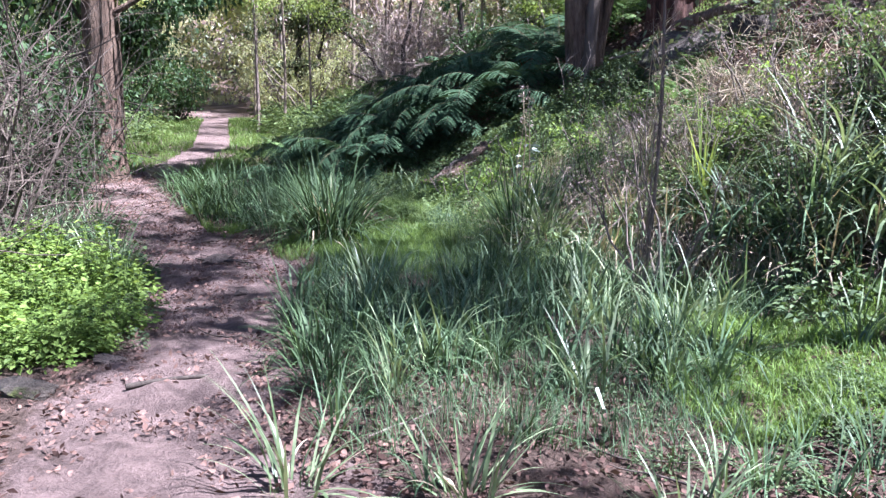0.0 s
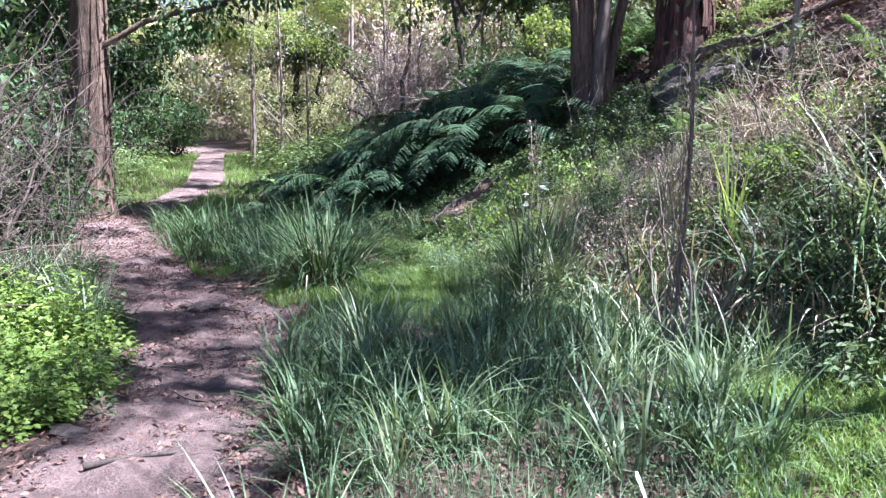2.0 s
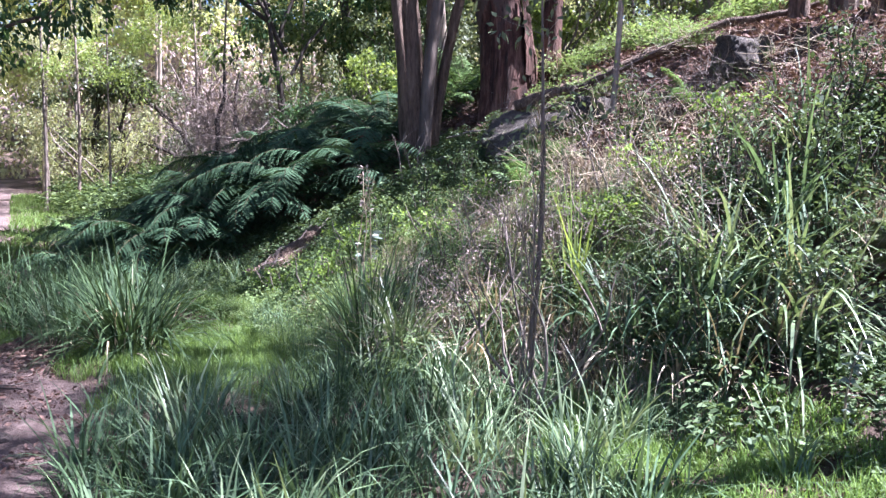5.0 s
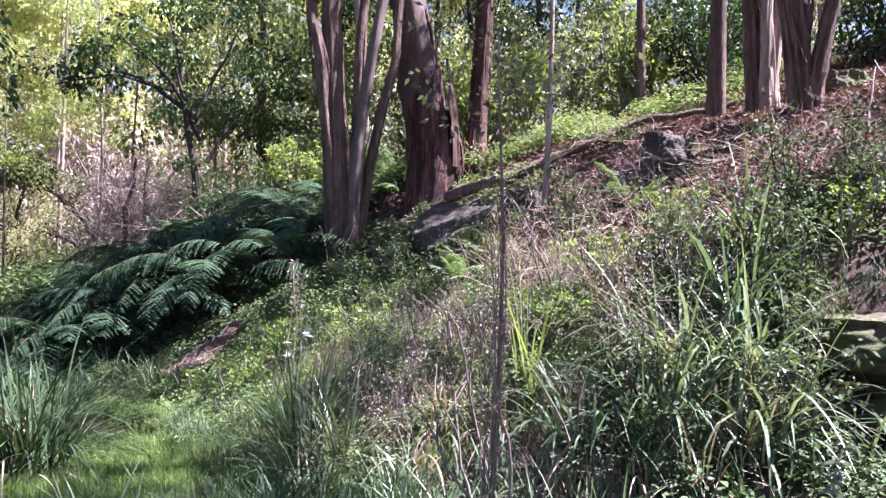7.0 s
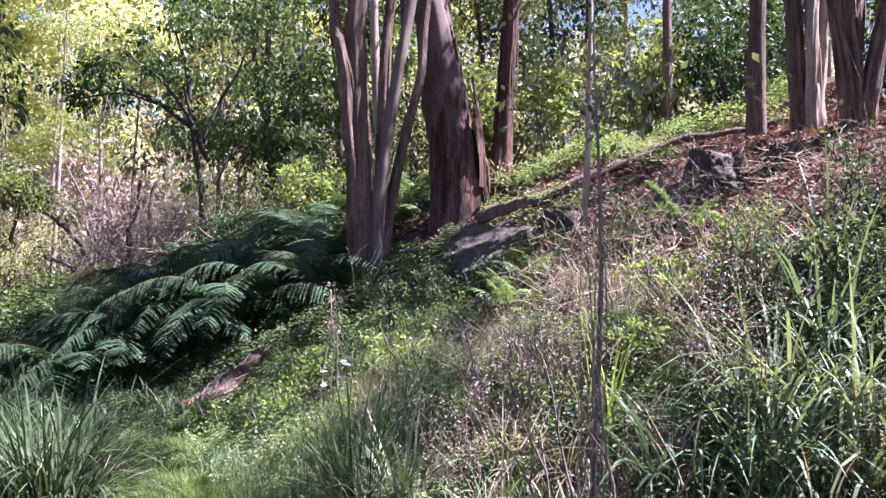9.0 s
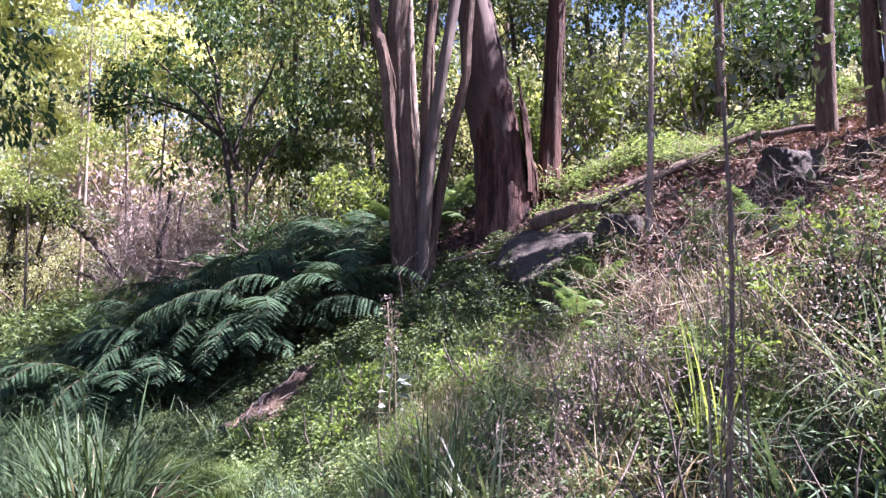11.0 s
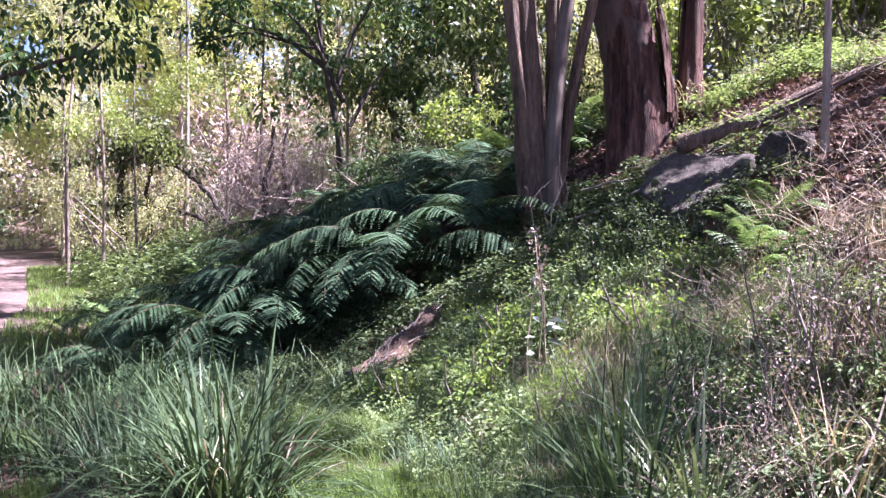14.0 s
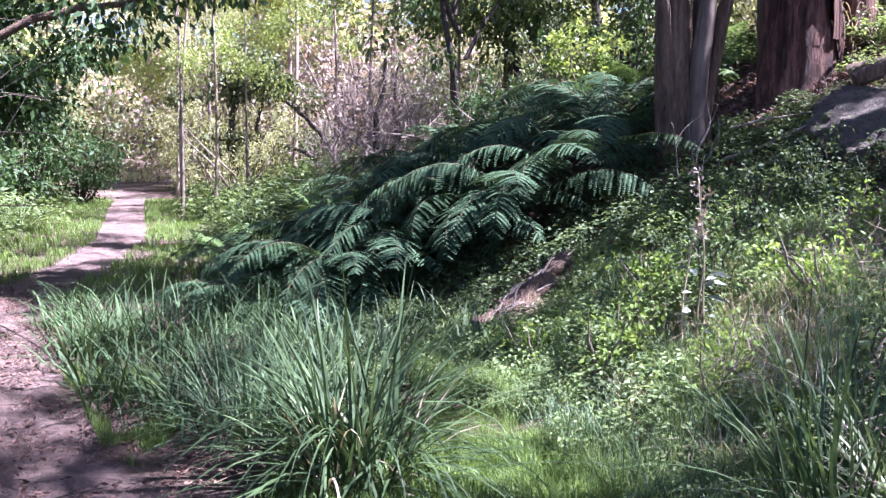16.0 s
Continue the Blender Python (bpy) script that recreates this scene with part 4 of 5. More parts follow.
herbs(HERBS_SMALL, 95, (-0.4, 4), (6.6, 11), lambda x, y: (x > along(TOE, y) - 0.2) & (x < along(TOE, y) + 2.4) & (np.hypot(x - 0.1, y - 10.55) > 0.36), (0.7, 1.2), "small-leaved creeping herb on the bank, sunlight in its pale green", "herbs on the bank", 53, True)
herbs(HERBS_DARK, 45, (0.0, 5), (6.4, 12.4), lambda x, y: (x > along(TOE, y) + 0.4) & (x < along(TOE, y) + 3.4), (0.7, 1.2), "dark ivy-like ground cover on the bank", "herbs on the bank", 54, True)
herbs(HERBS_DARK, 80, (1.9, 5.5), (3.6, 7), lambda x, y: (x > along(TOE, y) - 0.1) & (np.hypot(x - 4.1, y - 5.75) > 0.55), (0.8, 1.3), "dark leafy herb at the foot of the bank", "herbs on the bank", 55, True)
herbs(HERBS_SMALL, 60, (-1.6, 0.6), (9.0, 11.6), lambda x, y: (off_trail(x, y) > 0.2) & (x < along(TOE, y) + 0.5), (0.6, 1.0), "small green herb beneath the ferns", "herbs beneath the ferns", 56, True)
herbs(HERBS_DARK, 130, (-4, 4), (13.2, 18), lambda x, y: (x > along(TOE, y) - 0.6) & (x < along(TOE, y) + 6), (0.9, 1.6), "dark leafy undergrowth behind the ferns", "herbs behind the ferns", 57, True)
herbs(HERBS_SMALL, 70, (3, 9), (10.5, 15), lambda x, y: lumps(x, y, 1.6, 38, 0.1), (0.9, 1.6), "patchy green seedlings on the litter slope", "herbs on the upper bank", 58, True)
herbs(HERBS_DARK, 34, (0.9, 3.0), (3.3, 4.7), lambda x, y: (off_trail(x, y) > 0.5) & lumps(x, y, 0.7, 70, -0.1), (0.35, 0.6), "low dark green weeds in the short grass", "weeds in the grass", 69)
herbs(HERBS_SMALL, 120, (-9, 5), (17, 36), lambda x, y: (off_trail(x, y) > 1.2), (2.0, 3.6), "pale leafy undergrowth on the far slope", "far undergrowth", 59, True)
herbs(HERBS_DARK, 100, (-12, 5), (16, 34), lambda x, y: (off_trail(x, y) > 1.4), (2.0, 3.4), "dark leafy undergrowth on the far slope", "far undergrowth", 60, True)
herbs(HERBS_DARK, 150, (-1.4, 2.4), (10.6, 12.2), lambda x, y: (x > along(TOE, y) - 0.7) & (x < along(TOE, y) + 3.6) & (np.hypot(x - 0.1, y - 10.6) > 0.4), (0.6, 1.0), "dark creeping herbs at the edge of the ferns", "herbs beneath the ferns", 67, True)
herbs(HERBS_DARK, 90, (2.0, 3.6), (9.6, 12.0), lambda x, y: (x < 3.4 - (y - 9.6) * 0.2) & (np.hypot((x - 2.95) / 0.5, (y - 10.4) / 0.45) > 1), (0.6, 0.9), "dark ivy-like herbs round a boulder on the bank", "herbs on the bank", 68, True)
lawn("dry_grass", 9000, (-0.4, 3.2), (6.6, 10.2), lambda x, y: (x > along(TOE, y) - 0.1) & lumps(x, y, 0.6, 39, 0.1), 0.16, 0.0022, 48, M_LEAF_PINK, "pinkish dry seed grass matted on the bank", 1.2)
# Dark herbs added among the light ones to stand for shaded gaps.
herbs(HERBS_DARK, 26, (-4.5, -1.2), (4.3, 6.6), lambda x, y: left_of_trail(x, y, 0.05, 1.5), (0.5, 0.8), "dark green leafy herb standing for shaded gaps among lighter herbs", "herbs beside the track", 65)
lawn("bank_grass", 60000, (-0.8, 3.4), (6.6, 11), lambda x, y: (x > along(TOE, y) - 0.3) & (x < along(TOE, y) + 2.2) & lumps(x, y, 1.0, 66, -0.3), 0.17, 0.003, 49, M_BANK, "pale sunlit short grass in patches on the bank", 0.6)
fill_meadow(34, (-4.4, -2.0), (6.2, 8.8), (0.7, 1.1), lambda x, y: 0.12 < off_trail(x, y) < 0.8 and x < along(TRAIL, y))

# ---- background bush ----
PALE_GUM = tree(-9.4, 40, 15, 0.11, M_BARK_PALE, M_LEAF_SUN, 0.28, 3.6, 15000, 0.24, 31, "tall distant gum tree, sun glare put into its yellow-green leaves", (0.02, 0.0), 1.0, 15, sides=10)
GREY_GUM = tree(-14.5, 38, 17, 0.13, M_BARK_PALE, M_GUM, 0.3, 3.2, 6500, 0.2, 32, "tall grey-green gum tree in the distance", (-0.02, 0.0), 1.4, 10, sides=10)
DARK_TREE = tree(6.8, 19.4, 6.8, 0.10, M_TWIG_DARK, M_LEAF_DARK, 0.2, 2.4, 9500, 0.11, 33, "dark glossy-leaved tree overhanging the ferns", (-0.2, -0.1), 0.75, 10, sides=10, droop=0.6)
MID_TREE = tree(4.3, 18.0, 7.2, 0.10, M_TWIG_DARK, M_LEAF_MID, 0.18, 2.3, 9000, 0.12, 35, "green leafy tree behind the ferns", (-0.1, 0), 0.7, 12, sides=10, droop=0.6)
for k, (x, y, s) in enumerate(((3.4, 20.5, 1.15), (5.6, 21.5, 1.2), (9.0, 20, 1.2), (7.4, 17.5, 0.9), (1.8, 23.5, 1.4), (-12, 21, 1.1), (12, 16, 1.1))):
    placed(MID_TREE, x, y, s, k * 1.9)
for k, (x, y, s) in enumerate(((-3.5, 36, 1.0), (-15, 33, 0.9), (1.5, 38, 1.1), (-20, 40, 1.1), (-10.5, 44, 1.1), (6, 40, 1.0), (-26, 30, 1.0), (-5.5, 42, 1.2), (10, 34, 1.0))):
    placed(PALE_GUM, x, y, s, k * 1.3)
for k, (x, y, s) in enumerate(((-18, 31, 0.8), (-1, 40, 0.9), (9, 27, 0.8), (19, 26, 0.85), (22, 19, 0.85), (-17, 26, 0.9), (-22, 34, 1.0), (15, 28, 1.0), (3, 46, 1.1), (-30, 44, 1.1), (24, 10, 0.8), (27, 30, 0.9), (15, 22.5, 0.8), (18, 15, 0.7), (17, 20, 0.85), (13.5, 25, 0.9))):
    placed(GREY_GUM, x, y, s, k * 2.1)
for k, (x, y, s) in enumerate(((2.4, 23.5, 1.2), (13, 19, 0.85), (-9.5, 17, 0.8), (-7.4, 9.6, 0.8), (-7.2, 12.0, 0.95), (-7.9, 15.4, 0.95), (-8.6, 14.0, 1.1), (-8.8, 19.5, 1.0))):
    placed(DARK_TREE, x, y, s, k * 1.7)


def bough_tree(x, y, boughs, seed, label, mat, count, clump, leaf):
    """A leaning tree whose boughs run from its trunk to given tips, with leaf clumps along their outer half."""
    root = new("tree")
    root.location = at_ground(x, y)
    tagged(root, label, "tree")
    made = np.random.default_rng(seed)
    ends = []
    for k, (start, tip, thick) in enumerate(boughs):
        line = bent(start, tip, 0.08, 0.05, 14, seed + k)
        part("bough", mesh_of("bough", *tube(line, np.linspace(thick, thick * 0.25, 14), 8, 0.06, k), M_TWIG_DARK, True), root)
        ends += [line[i] + made.normal(size=3) * 0.2 for i in (8, 10, 11, 12, 13)] + [line[13] + made.normal(size=3) * 0.3 for _ in range(2)]
    part("crown", mesh_of("crown", *crown_leaves(ends, count, clump, leaf, seed + 9, 0.6, 0.55), mat), root)


bough_tree(0.5, 17.6, (((0, 0, -0.2), (-0.9, -0.2, 3.2), 0.10), ((-0.6, -0.1, 2.4), (-2.4, -0.6, 3.2), 0.05), ((-0.4, -0.1, 1.9), (-1.9, -0.5, 3.7), 0.05), ((-0.5, 0, 2.2), (0.3, -0.2, 4.2), 0.05), ((-0.8, -0.1, 3.0), (-1.2, 0, 4.4), 0.05), ((-0.7, -0.1, 2.8), (-2.9, -0.3, 2.7), 0.04), ((-0.3, 0, 1.5), (0.8, 0.1, 3.4), 0.04)),
           181, "dark leafy tree leaning over the ferns and dead vines", M_LEAF_DARK, 3000, 0.42, 0.11)
bough_tree(-7.2, 16.6, (((0, 0, -0.2), (0.3, 0, 4.6), 0.13), ((0.1, 0, 2.0), (1.5, 0.3, 3.0), 0.05), ((0.1, 0, 2.6), (1.7, -0.2, 4.2), 0.05), ((0.2, 0, 3.0), (0.9, 0.5, 5.2), 0.05), ((0.1, 0, 1.6), (0.9, -0.6, 2.2), 0.04), ((0.1, 0, 2.2), (-1.3, -0.5, 3.6), 0.05)),
           191, "dark leafy tree hanging over the far track", M_LEAF_DARK, 7500, 0.6, 0.12)

BUSHES = [(shrub(2.2, 1.3, 9, 6500, 0.052, M_TWIG, M_LEAF_PALE, 41), "bush painted pale for sunlight"), (shrub(2.0, 1.2, 9, 2600, 0.10, M_TWIG_DARK, M_LEAF_DARK, 42), "dark green leafy bush"),
          (shrub(1.8, 1.2, 8, 2000, 0.12, M_TWIG, M_LEAF_YELLOW, 43), "yellow-green backlit bush"), (shrub(2.2, 1.2, 9, 2200, 0.10, M_TWIG, M_GUM, 44), "grey-green scrubby bush"),
          (shrub(2.4, 1.4, 12, 1500, 0.10, M_TWIG, M_LEAF_PINK, 45), "dry pinkish-brown dead bush")]
for bush, words in BUSHES:
    tagged(bush, words + " in the undergrowth", "bush", "undergrowth")
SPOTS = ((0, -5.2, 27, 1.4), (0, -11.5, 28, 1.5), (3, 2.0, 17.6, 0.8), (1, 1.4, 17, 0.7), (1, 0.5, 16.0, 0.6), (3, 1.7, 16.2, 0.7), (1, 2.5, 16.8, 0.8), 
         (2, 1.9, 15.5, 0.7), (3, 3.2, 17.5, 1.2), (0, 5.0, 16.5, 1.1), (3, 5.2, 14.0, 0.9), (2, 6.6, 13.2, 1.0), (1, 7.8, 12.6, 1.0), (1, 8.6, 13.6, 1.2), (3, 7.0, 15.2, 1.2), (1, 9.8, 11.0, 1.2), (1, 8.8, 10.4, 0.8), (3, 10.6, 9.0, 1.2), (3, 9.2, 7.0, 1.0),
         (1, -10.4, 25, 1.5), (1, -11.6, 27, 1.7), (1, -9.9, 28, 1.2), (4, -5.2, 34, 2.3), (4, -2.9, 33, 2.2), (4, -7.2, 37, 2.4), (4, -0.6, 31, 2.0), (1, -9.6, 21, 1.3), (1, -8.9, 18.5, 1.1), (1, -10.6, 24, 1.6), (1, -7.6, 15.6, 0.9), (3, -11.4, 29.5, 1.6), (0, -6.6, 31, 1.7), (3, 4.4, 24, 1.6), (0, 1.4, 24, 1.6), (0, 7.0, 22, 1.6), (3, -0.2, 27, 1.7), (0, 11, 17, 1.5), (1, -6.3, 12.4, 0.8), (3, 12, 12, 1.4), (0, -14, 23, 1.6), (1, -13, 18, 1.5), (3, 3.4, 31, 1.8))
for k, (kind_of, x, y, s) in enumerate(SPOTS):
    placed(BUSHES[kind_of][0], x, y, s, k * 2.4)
for bush, words in BUSHES:
    bush.location = at_ground(*{0: (-7.8, 36), 1: (-12, 14), 2: (4.2, 13.6), 3: (-3.4, 30), 4: (-1.2, 22.5)}[[b for b, w in BUSHES].index(bush)])


def far_woods(name, count, y0, tall, leaf, mat, seed, label):
    """A ragged wall of distant foliage across the valley."""
    made = np.random.default_rng(seed)
    x = made.uniform(-75, 60, count)
    top = tall * (0.8 + 0.28 * waves(x, x * 0, 13, seed, 4)) * np.where(np.abs(x / y0 + 0.135) < 0.03, 0.75, 1)
    z = made.uniform(0, 1, count) ** 0.8 * top
    y = y0 + 0.004 * x * x * 0.3 + 2.2 * waves(x, z, 4.5, seed + 1, 3) + made.normal(0, 0.7, count) + z * 0.9
    roots = np.stack([x, y, np.minimum(height(x, y), 14) + z], 1)
    length = leaf * made.uniform(0.5, 1.5, count)
    aim = made.normal(size=(count, 3)) + np.array([0, -0.3, -0.5])
    mesh = mesh_of(name, *leaves(roots, aim, length, length * made.uniform(0.2, 0.4, count), seed), mat)
    return tagged(new(name, mesh), label, "woods", kind="stuff")


far_woods("far_woods", 190000, 46, 15, 0.25, M_FAR, 71, "wooded hillside across the valley, haze and glare in its pale colour")
far_woods("far_woods", 50000, 53, 18, 0.42, M_GUM, 72, "grey-green distant forest edge")


def crooked_tree(x, y):
    """A small dark tree with one low arching bough."""
    root = new("tree")
    root.location = at_ground(x, y)
    tagged(root, "small crooked dark tree with a low arching bough", "tree", "")
    boughs = (((0, 0, -0.2), (-0.15, 0, 1.0), (-0.25, 0, 2.2), (0.0, 0.2, 3.6), 0.17), ((3.3, 0.3, -0.3), (2.5, 0.2, 1.0), (1.4, 0, 1.7), (-0.9, -0.2, 1.75), 0.10),
              ((3.3, 0.3, 0.0), (2.7, 0.3, 1.4), (1.8, 0.2, 2.6), (0.2, 0.0, 3.5), 0.12), ((0.5, 0.1, -0.2), (0.6, 0.1, 1.2), (0.5, 0.2, 2.4), (0.9, 0.2, 3.8), 0.09))
    ends = []
    for k, (*knots, thick) in enumerate(boughs):
        u = np.linspace(0, 3, 22)
        line = np.stack([np.interp(u, range(4), [p[i] for p in knots]) for i in range(3)], 1)
        line = np.stack([np.convolve(np.pad(line[:, i], 3, mode="edge"), np.ones(7) / 7, "valid") for i in range(3)], 1) + np.random.default_rng(k).normal(0, 0.025, (22, 3))
        part("bough", mesh_of("bough", *tube(line, np.linspace(thick, thick * 0.35, 22), 8, 0.06, k), M_TWIG_DARK, True), root)
        ends += [line[21], line[18]]
    ends += [(-0.8, 0, 3.2), (0.6, 0, 4.0), (1.3, 0, 3.4), (-1.6, 0, 2.9), (0.1, 0.5, 4.4), (-0.4, 0, 3.8), (1.9, 0.3, 3.0)]
    part("crown", mesh_of("crown", *crown_leaves(ends, 3600, 0.6, 0.16, 77, 0.5), M_GUM), root)


crooked_tree(-5.3, 27.5)
for k, (x, y, h, r) in enumerate(((-5.6, 22.5, 6.5, 0.045), (-5.1, 23.5, 7.0, 0.05), (-6.3, 25.5, 7.5, 0.06), (-4.6, 25.0, 6.0, 0.04), (-7.0, 27.5, 8.0, 0.06), (-3.9, 29, 9, 0.09), (-6.9, 31, 9, 0.07), (-2.6, 27, 8, 0.06), (-4.6, 33, 10, 0.1), (-1.4, 24, 7, 0.05), (0.6, 22.5, 7, 0.05), (2.2, 21, 7, 0.06))):
    tree(x, y, h, r, M_BARK_PALE if k % 3 else M_TWIG, M_LEAF_YELLOW if k % 2 else M_LEAF_PALE, 0.5, 1.3, 2600, 0.075, 140 + k, "slender pale-trunked young gum tree", (0.01 * (k % 3 - 1), 0), 0.5, 6, sides=8)
WEEDS = [(shrub(0.75, 0.42, 8, 900, 0.042, M_TWIG_DARK, M_HERB_DARK, 46, 0.1, 0.05, 0.6), "dark small-leaved weed bush"), (shrub(0.5, 0.4, 8, 750, 0.04, M_TWIG, M_HERB, 47, 0.0, 0.05), "fresh sunlit weed bush"), (shrub(0.85, 0.45, 14, 700, 0.022, M_TWIG, M_LEAF_PINK, 48, 0.2, 0.1, 0.28), "half-dead straw-coloured weed bush")]
for k, (weed, words) in enumerate(WEEDS):
    weed.location = at_ground(*((2.5, 5.95), (0.35, 9.1), (1.45, 7.25))[k])
    tagged(weed, words + " on the bank", "bush", "weeds on the bank")
for k, (kind_of, x, y, s) in enumerate(((2, 2.75, 6.75, 1.0), (0, 3.3, 6.75, 1.1), (0, 2.35, 5.65, 0.9), (0, 3.75, 6.35, 1.2), (0, 3.05, 5.35, 0.9), (2, 2.0, 7.15, 0.9), (0, 1.25, 7.75, 0.8), (0, 1.05, 9.2, 0.8), (0, 1.5, 9.8, 0.9), (0, 4.3, 7.0, 1.1), (0, 3.8, 6.5, 1.0), (0, 4.65, 6.45, 0.9), (0, 3.55, 5.95, 0.9), (0, 5.0, 6.9, 0.9), (0, 1.95, 9.9, 0.8), (0, 3.2, 8.4, 0.9),
                                        (1, 0.0, 9.6, 0.8), (1, 0.8, 9.6, 0.9), (1, 0.7, 8.4, 0.8), (1, 1.4, 8.6, 0.9), (1, 2.4, 7.1, 0.9), (1, 1.9, 9.2, 0.8), (1, 3.0, 7.3, 1.0), (1, 3.7, 7.6, 0.9), (1, 4.4, 6.5, 0.9),
                                        (2, 2.6, 6.3, 1.0), (2, 1.85, 7.6, 0.9), (2, 2.5, 8.1, 0.9), (2, 3.5, 7.1, 1.0), (2, 1.2, 6.95, 0.8), (2, 4.0, 6.9, 0.9))):
    placed(WEEDS[kind_of][0], x, y, s, k * 2.1)


# ---- rocks, logs and sticks ----
def rock(name, x, y, size, seed, mat, label, dz=0.0, turn=0.0, tilt=(0, 0), category="rock", facets=()):
    bm = bmesh.new()
    bmesh.ops.create_icosphere(bm, subdivisions=5, radius=1.0)
    made = np.random.default_rng(seed)
    cuts = [(Vector(unit(made.normal(size=3))), made.uniform(0.42, 0.85)) for _ in range(14)] if not facets else [(Vector(way).normalized(), far) for way, far in facets]
    for v in bm.verts:
        p = v.co.copy()
        for way, far in cuts:
            over = p.dot(way) - far
            if over > 0:
                p -= way * over * 0.97
        p *= 1 + (0.2 if facets else 0.14) * noise.fractal(p * 1.3 + Vector((seed, 0, 0)), 0.8, 2.0, 7)
        p *= 1 + 0.05 * noise.fractal(p * 6.0 + Vector((0, seed, 0)), 0.6, 2.0, 5)
        v.co = Vector((p.x * size[0], p.y * size[1], p.z * size[2]))
    for f in bm.faces:
        f.smooth = True
    mesh = bpy.data.meshes.new(name)
    bm.to_mesh(mesh)
    bm.free()
    mesh.materials.append(mat)
    ob = new(name, mesh)
    ob.matrix_world = Matrix.LocRotScale(at_ground(x, y, dz), Euler((tilt[0], tilt[1], turn)), None)
    return tagged(ob, label, category)


BLOCK = (((1, 0.1, 0), 0.72), ((-1, 0.15, 0.1), 0.74), ((0.1, 1, 0), 0.74), ((0, -1, 0.08), 0.7), ((0.05, 0, 1), 0.62), ((0, 0.05, -1), 0.7), ((0.7, -0.7, 0.4), 0.86), ((-0.6, -0.7, 0.3), 0.88))
WEDGE = (((-0.62, -0.3, 0.72), 0.36), ((0.08, -0.05, 1), 0.56), ((0.95, -0.2, 0.1), 0.7), ((-0.2, -1, 0.1), 0.66), ((0, 1, 0), 0.8), ((-1, 0, -0.1), 0.86), ((0.5, -0.75, 0.35), 0.74))
rock("boulder", 2.92, 10.4, (0.66, 0.55, 0.56), 1, M_ROCK, "dark weathered boulder with a sloping face in the bank", 0.0, 0.1, (0, 0), facets=WEDGE)
rock("boulder", 3.55, 10.2, (0.3, 0.26, 0.3), 3, M_ROCK, "small dark boulder leaning against a larger one", 0.02, 0.7, facets=BLOCK)
rock("sandstone_ledge", 4.4, 5.85, (0.9, 0.8, 0.24), 2, M_ROCK_MOSS, "flat mossy sandstone ledge capping a cut in the bank", -0.22, 0.25, (-0.05, -0.05), facets=BLOCK)
# Shade under the ledge is put into this block's dark rock colour.
rock("sandstone_block", 4.75, 5.85, (0.62, 0.66, 0.62), 12, M_ROCK, "sandstone block beneath a mossy ledge, shade in its dark colour", -0.62, 0.3, facets=BLOCK)
rock("sandstone_ledge", 4.2, 5.45, (0.45, 0.5, 0.2), 13, M_ROCK_MOSS, "low mossy sandstone ledge at the bank's foot", -0.15, 0.5, facets=BLOCK)
rock("boulder", 4.75, 9.15, (0.36, 0.32, 0.34), 4, M_ROCK, "flat-topped stone block among litter on the bank", 0.05, 0.3, facets=BLOCK)
rock("boulder", 5.3, 8.75, (0.24, 0.26, 0.16), 5, M_ROCK, "sandstone lump below the trees", 0.0, facets=BLOCK)
rock("boulder", 7.1, 9.2, (0.3, 0.26, 0.24), 14, M_ROCK_MOSS, "mossy stone at the top of the bank", 0.0, facets=BLOCK)
rock("clod", -1.98, 7.25, (0.17, 0.11, 0.085), 6, M_CLOD, "dark clod of earth and roots on the track", 0.02, category="earth")
rock("clod", -1.47, 6.12, (0.07, 0.06, 0.04), 7, M_CLOD, "small dark earth lump on the track", 0.01, category="earth")
rock("stone", -1.74, 4.55, (0.11, 0.08, 0.05), 8, M_CLOD, "rounded stone at the track's edge", 0.01)
rock("stone", -1.95, 4.05, (0.17, 0.12, 0.06), 9, M_ROCK, "flat stone at the track's edge", 0.01)


def stick(name, start, end, thick, seed, mat, label, bow=0.05, lift=0.0, sides=7, rough=0.06, category="stick"):
    line = bent((start[0], start[1], 0), (end[0], end[1], 0), bow, 0.03, 14, seed)
    line[:, 2] = height(line[:, 0], line[:, 1]) + np.linspace(start[2], end[2], 14)
    mesh = mesh_of(name, *tube(line, np.linspace(thick, thick * 0.45, 14), sides, rough, seed), mat, True)
    return tagged(new(name, mesh), label, category)


stick("stick", (-1.5, 4.2, 0.01), (-0.95, 4.42, 0.01), 0.016, 1, M_TWIG_DARK, "dark fallen stick lying across the track")
stick("stick", (-2.2, 7.3, 0.02), (-1.65, 7.15, 0.02), 0.012, 2, M_TWIG_DARK, "thin root across the track")
stick("fallen_log", (3.2, 11.6, 0.12), (6.2, 10.0, 0.15), 0.075, 3, M_BARK, "dark fallen trunk lying along the bank", 0.03, sides=12, category="log")
stick("fallen_log", (2.75, 10.75, 0.42), (3.9, 10.5, 0.3), 0.07, 8, M_BARK, "dark rotten log lying over a boulder", 0.03, sides=12, rough=0.14, category="log")
stick("fallen_branch", (2.0, 10.7, 0.1), (3.7, 11.1, 0.2), 0.016, 9, M_TWIG, "long pale dead branch on the litter slope", 0.04, category="branch")
stick("fallen_branch", (2.1, 11.6, 0.25), (3.3, 11.3, 0.1), 0.014, 10, M_TWIG, "bent grey branch lying at the foot of the gum", 0.12, category="branch")
stick("fallen_branch", (3.4, 11.2, 0.12), (5.0, 10.4, 0.2), 0.02, 11, M_BARK, "brown fallen branch on the litter slope", 0.05, category="branch")
